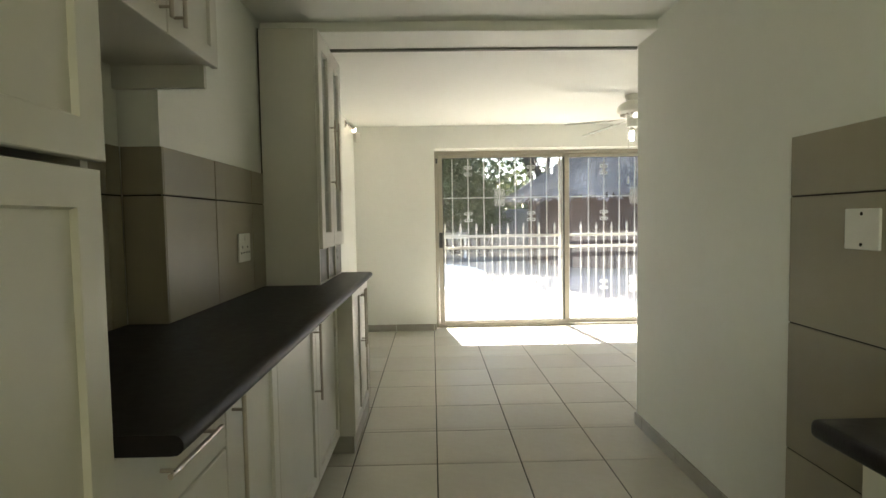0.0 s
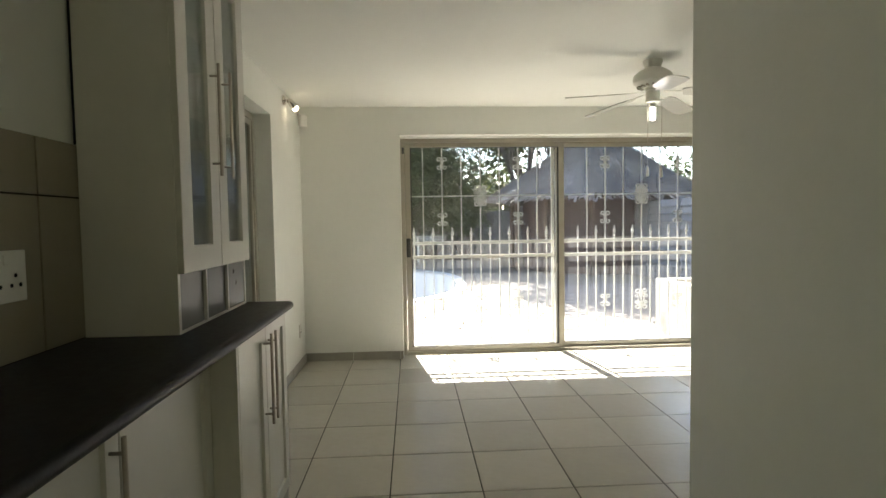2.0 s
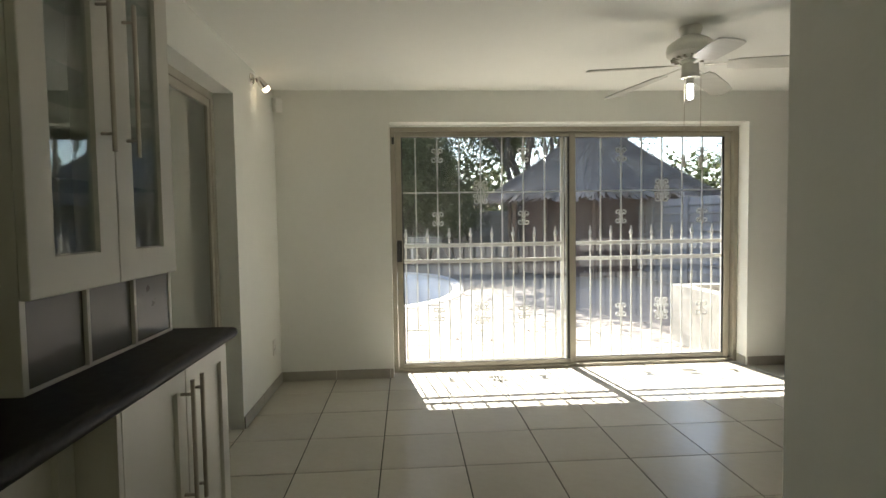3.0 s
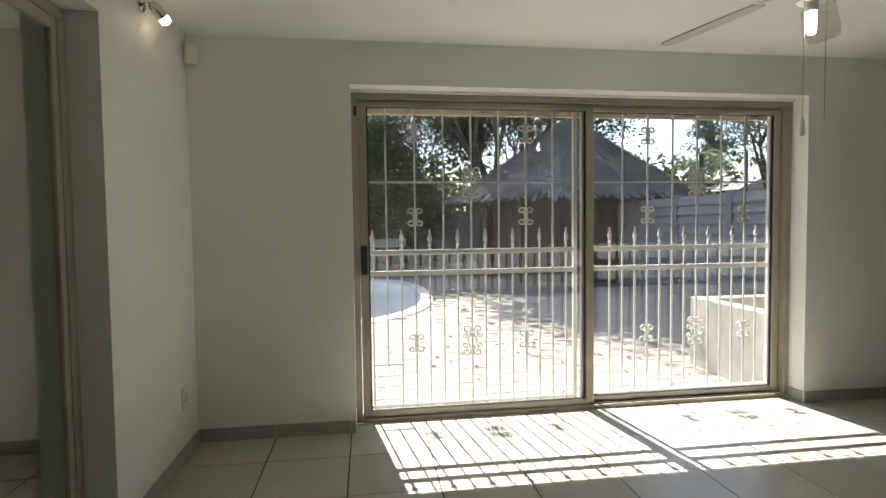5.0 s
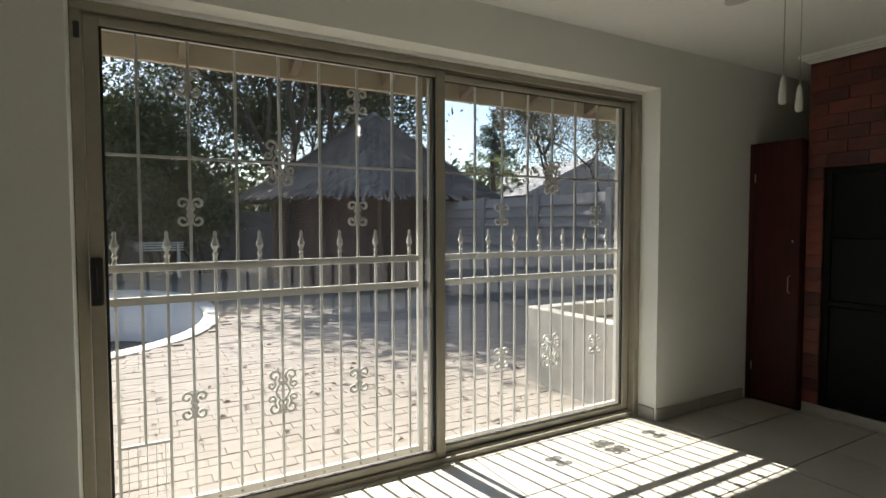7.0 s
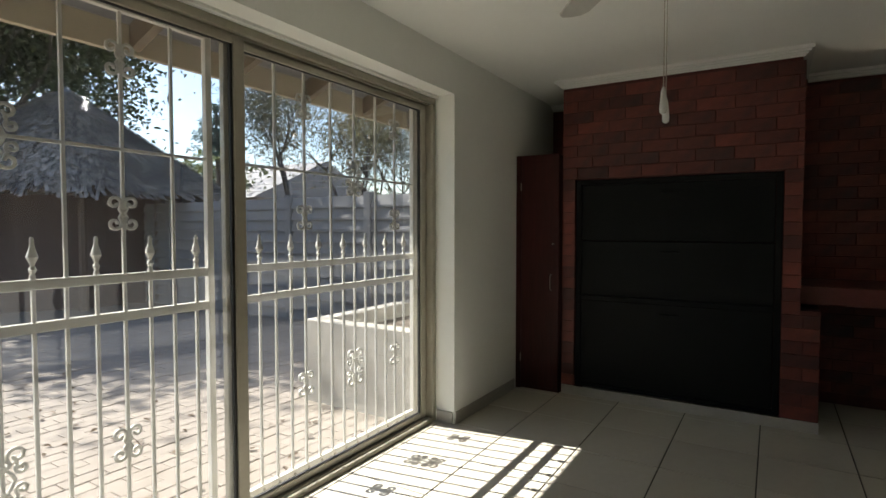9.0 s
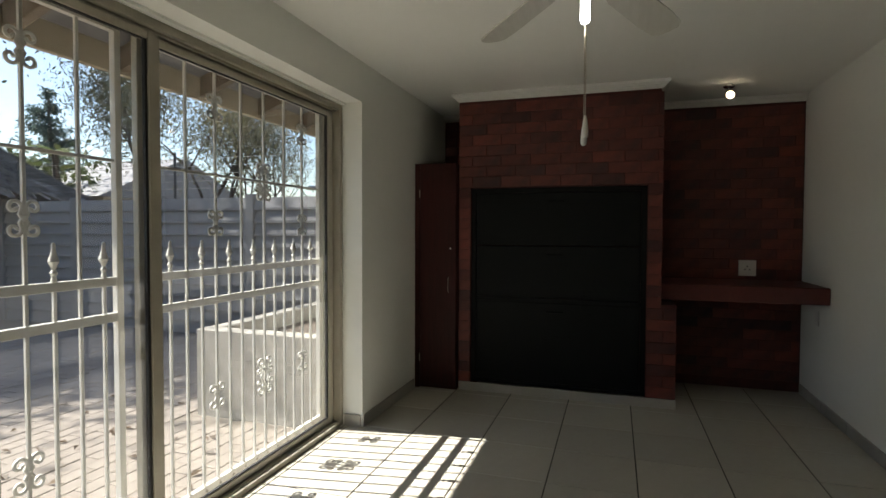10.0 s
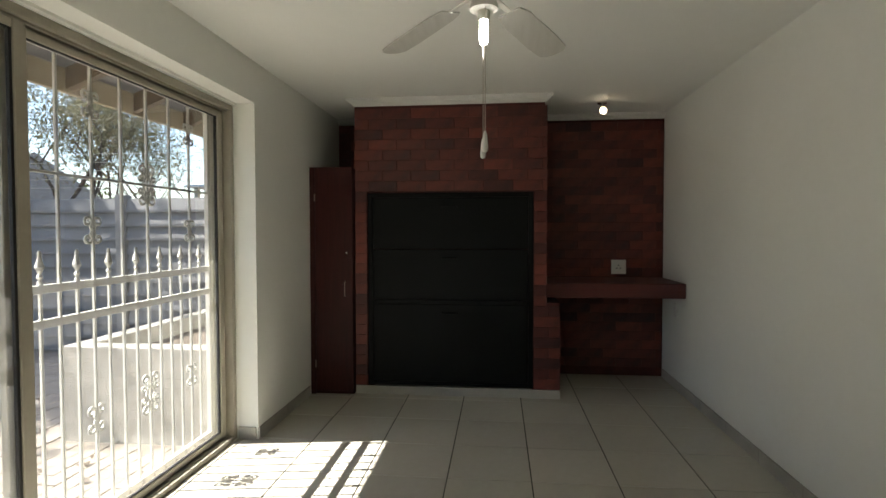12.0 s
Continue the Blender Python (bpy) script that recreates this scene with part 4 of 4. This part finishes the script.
part("pole", Shape().tube([(FXX + 0.1, 13.66, GROUND), (FXX + 0.1, 13.66, 2.35)], 0.018, 8), BLACKP, mast)
part("pole", Shape().tube([(FXX + 0.1, 7.05, GROUND), (FXX + 0.1, 7.05, 2.35)], 0.018, 8), BLACKP, mast)
for z in (1.86, 1.96, 2.06, 2.16, 2.26):
    pts = [(FXX + 0.1, 7.05 + 0.6 * i, z - 0.004 * math.sin(math.pi * (i % 5.5) / 5.5)) for i in range(12)]
    part("wire", Shape().tube(pts, 0.0028, 5), STEEL, mast, "thin bare fence wire")
bench = thing("garden_bench", "small pale slatted garden bench by the back wall", "bench")
for k in range(4):
    part("slat", Shape().box((0.2, 19.5 + 0.1 * k, 0.62 + 0.06 * k), (1.3, 19.58 + 0.1 * k, 0.65 + 0.06 * k), 0.005), COPING, bench)
for x in (0.3, 1.15):
    part("leg", Shape().box((x, 19.5, GROUND), (x + 0.06, 19.56, 0.62), 0.005).box((x, 19.8, GROUND), (x + 0.06, 19.86, 0.79), 0.005), COPING, bench)


def limbs(shape, p, d, length, r, depth, rng, tips, spread=0.5, lift=0.15, steps=4):
    """A bent, tapering limb that forks; collects the places where leaves sit."""
    pts, q, v = [p.copy()], p.copy(), d.normalized()
    for _ in range(steps):
        v = (v + Vector((rng.uniform(-1, 1), rng.uniform(-1, 1), rng.uniform(-0.6, 1) * 0.7 + lift)) * 0.16).normalized()
        q = q + v * (length / steps)
        pts.append(q.copy())
        if depth <= 1:
            tips.append((q.copy(), v.copy()))
    shape.tube(pts, [r * (1 - 0.45 * i / steps) for i in range(steps + 1)], 6 if depth > 1 else 4)
    if depth > 0:
        for _ in range(rng.choice((2, 3, 3))):
            w = (v + Vector((rng.uniform(-1, 1), rng.uniform(-1, 1), rng.uniform(-0.5, 0.9))) * spread * 1.5).normalized()
            limbs(shape, q, w, length * rng.uniform(0.62, 0.85), r * 0.52, depth - 1, rng, tips, spread, lift, steps)


def leaf_mesh(name, centres, size, count, spread, mat, rng, droop=0.0, slim=0.5):
    verts, faces = [], []
    for _ in range(count):
        c, v = centres[rng.randrange(len(centres))]
        p = c + Vector((rng.gauss(0, spread), rng.gauss(0, spread), rng.gauss(0, spread) - droop * abs(rng.gauss(0, 1))))
        a = Vector((rng.uniform(-1, 1), rng.uniform(-1, 1), rng.uniform(-1, 0.6) - droop)).normalized()
        b = a.cross(Vector((rng.uniform(-1, 1), rng.uniform(-1, 1), rng.uniform(-1, 1)))).normalized()
        L = size * rng.uniform(0.6, 1.3)
        i = len(verts)
        verts += [p, p + a * L * 0.5 + b * L * slim * 0.5, p + a * L, p + a * L * 0.5 - b * L * slim * 0.5]
        faces.append((i, i + 1, i + 2, i + 3))
    me = bpy.data.meshes.new(name)
    me.from_pydata(verts, [], faces)
    me.materials.append(mat)
    return me


def tree(label, x, y, seed, stems, first, r, depth, leaf, count, size, spread, lean=0.35, droop=0.0, fork=0.5, lift=0.15, slim=0.5, bare=0.0, thin=0.0):
    rng = random.Random(seed)
    t = thing("tree", label, "tree")
    s, tips = Shape(), []
    for k in range(stems):
        a = 2 * math.pi * (k + rng.random() * 0.6) / stems
        d = Vector((math.cos(a) * lean, math.sin(a) * lean, 1)) if stems > 1 else Vector((rng.uniform(-0.1, 0.1), rng.uniform(-0.1, 0.1), 1))
        limbs(s, Vector((x + 0.1 * math.cos(a), y + 0.1 * math.sin(a), GROUND - 0.05)), d, first, r, depth, rng, tips, fork, lift)
    part("trunk", s, BARK, t, "dark bare trunk and limbs", smooth=True)
    tips = [q for q in tips if q[0].z > bare or rng.random() > thin]
    if count:
        ob = new("crown", leaf_mesh("crown", tips, size, count, spread, leaf, rng, droop, slim))
        ob.parent = t
    return t


def palm(label, x, y, top, seed):
    rng = random.Random(seed)
    t = thing("palm_tree", label, "tree")
    part("trunk", Shape().tube([(x, y, GROUND - 0.05), (x + 0.06, y, top * 0.5), (x, y, top)], [0.16, 0.12, 0.1], 8), BARK, t, "grey palm trunk", smooth=True)
    for k in range(16):
        a, up, reach = rng.uniform(0, 2 * math.pi), rng.uniform(-0.2, 0.9), rng.uniform(0.9, 1.3)
        out = Vector((math.cos(a), math.sin(a), 0))
        side = Vector((-out.y, out.x, 0))
        verts, faces, rib = [], [], []
        for j in range(15):
            f = j / 14
            p = Vector((x, y, top)) + out * reach * f + Vector((0, 0, reach * (up * f - 0.75 * f * f)))
            rib.append(p)
            for w in (-1, 1):
                tip = p + side * w * 0.32 * (1.1 - f) + out * 0.12 - Vector((0, 0, 0.1 + 0.05 * rng.random()))
                i = len(verts)
                verts += [p, p + out * 0.03, tip]
                faces.append((i, i + 1, i + 2))
        me = bpy.data.meshes.new("frond")
        me.from_pydata(verts, [], faces)
        me.materials.append(LEAF_GREEN)
        ob = new("frond", me)
        ob.parent = t
    return t


# crown above the view is thickened to shade the patio
tree("large multi-stemmed tree with dark green leaves", 4.6, 21.3, 3, 5, 3.6, 0.17, 4, LEAF_DARK, 130000, 0.2, 0.7, 0.22, lift=0.25, bare=7.2, thin=0.6)
tree("dense leafy tree beside the pool wall", -0.6, 21.2, 8, 5, 1.6, 0.1, 4, LEAF_DARK, 26000, 0.13, 0.42, 0.5)
tree("leafy garden tree with dark leaves", -4.5, 21.0, 12, 4, 2.2, 0.12, 4, LEAF_DARK, 15000, 0.14, 0.42, 0.4)
tree("bushy shrub with dark green leaves", 1.9, 20.6, 21, 5, 0.9, 0.05, 3, LEAF_DARK, 6000, 0.12, 0.3, 0.6)
tree("slender tree with fine dark leaves behind the wall", 1.6, 24.2, 62, 4, 2.3, 0.08, 4, LEAF_DARK, 13000, 0.12, 0.5, 0.3)
tree("dense dark shrub before the back wall", -2.6, 20.8, 91, 6, 1.1, 0.06, 3, LEAF_DARK, 11000, 0.13, 0.36, 0.6)
tree("dense dark shrub before the back wall", 0.9, 21.8, 93, 6, 1.1, 0.06, 3, LEAF_DARK, 11000, 0.13, 0.36, 0.6)
tree("dense dark shrub before the back wall", -6.2, 21.2, 95, 6, 1.2, 0.06, 3, LEAF_DARK, 11000, 0.13, 0.38, 0.6)
palm("small palm far behind the garden wall", 13.0, 22.5, 3.9, 15)
tree("feathery grey-green tree behind the garden wall", 11.9, 16.6, 31, 3, 2.1, 0.11, 4, LEAF_OLIVE, 24000, 0.13, 0.42, 0.6, droop=0.35, slim=0.25)
tree("thin half-bare tree behind the garden wall", 14.6, 15.6, 35, 3, 1.7, 0.09, 4, LEAF_OLIVE, 2600, 0.12, 0.36, 0.45, droop=0.35, slim=0.25)
tree("bare winter tree behind the neighbour's roof", 21.0, 17.5, 41, 3, 2.0, 0.09, 5, LEAF_OLIVE, 0, 0.1, 0.3, 0.4)
tree("bare winter tree far beyond the wall", 24.5, 16.0, 44, 3, 1.7, 0.08, 5, LEAF_OLIVE, 0, 0.1, 0.3, 0.5)
tree("leafy tree at the far end of the garden", 5.6, 23.0, 52, 4, 2.4, 0.14, 4, LEAF_DARK, 20000, 0.15, 0.45, 0.35, bare=4.4, thin=1.0)

pine = thing("conifer", "tall blue-green conifer in the distance", "tree")
part("trunk", Shape().tube([(20.5, 33, GROUND), (20.6, 33, 4), (20.5, 33, 8.6)], [0.2, 0.14, 0.03], 8), BARK, pine)
rng, tips = random.Random(9), []
for k in range(70):
    z = 2.0 + 6.4 * rng.random()
    a, reach = rng.uniform(0, 2 * math.pi), 0.3 + (8.8 - z) * 0.36
    for j in range(8):
        f = (j + 1) / 8
        tips.append((Vector((20.5 + reach * f * math.cos(a), 33 + reach * f * math.sin(a), z + 0.18 * f)), Vector((0, 0, 1))))
ob = new("crown", leaf_mesh("crown", tips, 0.3, 6000, 0.09, LEAF_PINE, rng, 0.1, 0.3))
ob.parent = pine

hedge = tagged(new("hedge", leaf_mesh("hedge", [(Vector((random.uniform(-26, 26), random.uniform(25, 29), random.uniform(0.3, 3.6))), None) for _ in range(900)], 0.34, 26000, 0.5, LEAF_DARK, random.Random(77))),
               "dark hedge and shrubs behind the back wall", "hedge", kind="stuff")
far = tagged(new("backdrop_trees", leaf_mesh("backdrop_trees", [(Vector((x + random.uniform(-3, 3), 60 + random.uniform(-6, 6), random.uniform(0, 4.5) + 1.5 * math.sin(x * 0.3))), None) for x in [i * 0.35 - 20 for i in range(400)]], 0.8, 12000, 0.9, LEAF_OLIVE, random.Random(78))),
             "distant belt of trees", "trees", kind="stuff")
rng = random.Random(4)
verts, faces = [], []
for _ in range(110):
    cx, cy = rng.choice(((1.2, 8.2), (2.4, 8.0), (1.8, 9.5), (0.6, 9.0), (2.6, 7.6)))
    x, y, a, L = cx + rng.gauss(0, 0.7), max(7.0, cy + rng.gauss(0, 0.6)), rng.uniform(0, 6.28), rng.uniform(0.03, 0.085)
    c, sn, b = math.cos(a) * L, math.sin(a) * L, len(verts)
    z = GROUND + 0.022
    verts += [(x, y, z), (x + c * 0.5 - sn * 0.3, y + sn * 0.5 + c * 0.3, z + 0.02), (x + c, y + sn, z + rng.uniform(0, 0.02)), (x + c * 0.5 + sn * 0.3, y + sn * 0.5 - c * 0.3, z + 0.015)]
    faces.append((b, b + 1, b + 2, b + 3))
me = bpy.data.meshes.new("fallen_leaves")
me.from_pydata(verts, [], faces)
me.materials.append(DRYLEAF)
tagged(new("fallen_leaves", me), "dry brown leaves scattered on the paving", "leaves", kind="stuff")

# ---- pieces: floor tiles, bricks ----
tile_meshes = {}


def floor_tile(x0, y0, x1, y1):
    key = (round(x1 - x0, 4), round(y1 - y0, 4))
    if key not in tile_meshes:
        tile_meshes[key] = mesh_of("tile", Shape().box((0, 0, -0.006), (*key, 0.0), 0.0018), TILE)
    piece("tile", tile_meshes[key], floor, Matrix.Translation((x0, y0, random.uniform(-0.0004, 0.0004))))


for i in range(-4, 12):
    for j in range(-18, 9):
        gx0, gx1, gy0, gy1 = i * 0.45 + 0.003, i * 0.45 + 0.447, 3.0 + j * 0.45 + 0.003, 3.0 + j * 0.45 + 0.447
        for (ax0, ax1, ay0, ay1) in ((-1.07, 1.26, -5.0, 3.49), (-1.05, 4.93, 3.49, 6.64)):
            u0, u1, v0, v1 = max(gx0, ax0), min(gx1, ax1), max(gy0, ay0), min(gy1, ay1)
            if u1 - u0 > 0.012 and v1 - v0 > 0.012:
                floor_tile(u0, v0, u1, v1)

brick_meshes = {}


def brick(parent, m, length, h=0.073, depth=0.02):
    """A brick face; local x along the course, y into the wall."""
    key = round(length, 3), round(h, 3)
    if key not in brick_meshes:
        brick_meshes[key] = mesh_of("brick", Shape().box((0, 0, 0), (length, depth, h), 0.0025), BRICK)
    piece("brick", brick_meshes[key], parent, m)


def brickwork(parent, origin, along, spans, z0, z1, jitter=0.0015):
    """Courses in stretcher bond. spans(z) gives the runs (from, to) along the wall at that height."""
    along = Vector(along)
    turn = math.atan2(along.y, along.x)
    z, row = z0, 0
    while z + 0.04 < z1:
        h = min(0.0805, z1 - z - 0.002)
        for a, b in spans(z + h / 2):
            x = a - (0.115 if row % 2 else 0)
            while x < b - 0.01:
                lo, hi = max(x, a), min(x + 0.2295, b)
                if hi - lo > 0.02:
                    out = Vector((math.sin(turn), -math.cos(turn), 0)) * random.uniform(-jitter, jitter)
                    p = Vector(origin) + along * lo + out
                    brick(parent, Matrix.Translation((p.x, p.y, z)) @ Matrix.Rotation(turn, 4, "Z"), hi - lo, h)
                x += 0.232
        z += 0.083
        row += 1


# chimney face looks to -x: the course runs along -y
def chimney_spans(z):
    return ((0.0, 1.54),) if z > 1.64 else ((0.0, 0.10), (1.44, 1.54)) if z > 0.76 else ((0.0, 0.10), (1.44, 1.645))


brickwork(chimney, (CH, 6.138, 0), (0, -1, 0), chimney_spans, 0.072, CEILING - 0.058)
brickwork(chimney, (4.172, CY0 - 0.001, 0), (1, 0, 0), lambda z: ((0.0, 0.73),), 0.905, CEILING - 0.058)
brickwork(chimney, (4.173, 4.49, 0), (1, 0, 0), lambda z: ((0.0, 0.35),), 0.072, 0.76)
brickwork(wall_east, (4.924, 4.598, 0), (0, -1, 0), lambda z: ((0.0, 1.10),), 0.08, CEILING - 0.05)
brickwork(wall_east, (4.924, 6.498, 0), (0, -1, 0), lambda z: ((0.0, 0.355),), 1.85, CEILING - 0.05)

# pavers on the patio: those by the door singly, the rest joined
pavement = solid("pavement", Shape().box((-2.2, 6.82, GROUND - 0.02), (5.68, 9.9, GROUND + 0.013)).box((1.75, 9.9, GROUND - 0.02), (5.68, 12.6, GROUND + 0.013)), SAND, "sand-coloured brick paving with fine dark joints", "paving")
paver_me = mesh_of("paver", Shape().box((0.002, 0.002, 0), (0.218, 0.106, 0.016), 0.003), PAVER)
verts, faces = [], []
row, y = 0, 6.84
while y < 12.5:
    x = -2.2 + (0.11 if row % 2 else 0)
    while x < 5.5:
        in_pool = abs((x + 0.11 - PX) / 3.08) ** 2.6 + abs((y + 0.05 - PY) / 3.6) ** 2.6 < 1
        in_planter = x + 0.22 > P0 and y < Q1
        dz = random.uniform(-0.003, 0.003)
        if not in_pool and not in_planter:
            if -0.3 < x < 2.95 and y < 8.9 and (row < 19):
                piece("paver", paver_me, pavement, Matrix.Translation((x, y, GROUND + 0.004 + dz)))
            else:
                b = len(verts)
                z = GROUND + 0.02 + dz
                x0, x1, y0, y1 = x + 0.003, x + 0.217, y + 0.003, y + 0.105
                verts += [(x0, y0, z), (x1, y0, z), (x1, y1, z), (x0, y1, z), (x0, y0, z - 0.018), (x1, y0, z - 0.018), (x1, y1, z - 0.018), (x0, y1, z - 0.018)]
                faces += [(b, b + 1, b + 2, b + 3), (b, b + 4, b + 5, b + 1), (b + 1, b + 5, b + 6, b + 2), (b + 2, b + 6, b + 7, b + 3), (b + 3, b + 7, b + 4, b)]
        x += 0.22
    y += 0.108
    row += 1
me = bpy.data.meshes.new("pavers_beyond")
me.from_pydata(verts, [], faces)
me.materials.append(PAVER)
ob = new("pavers_beyond", me)
ob.parent = pavement
tagged(ob, kind="stuff")
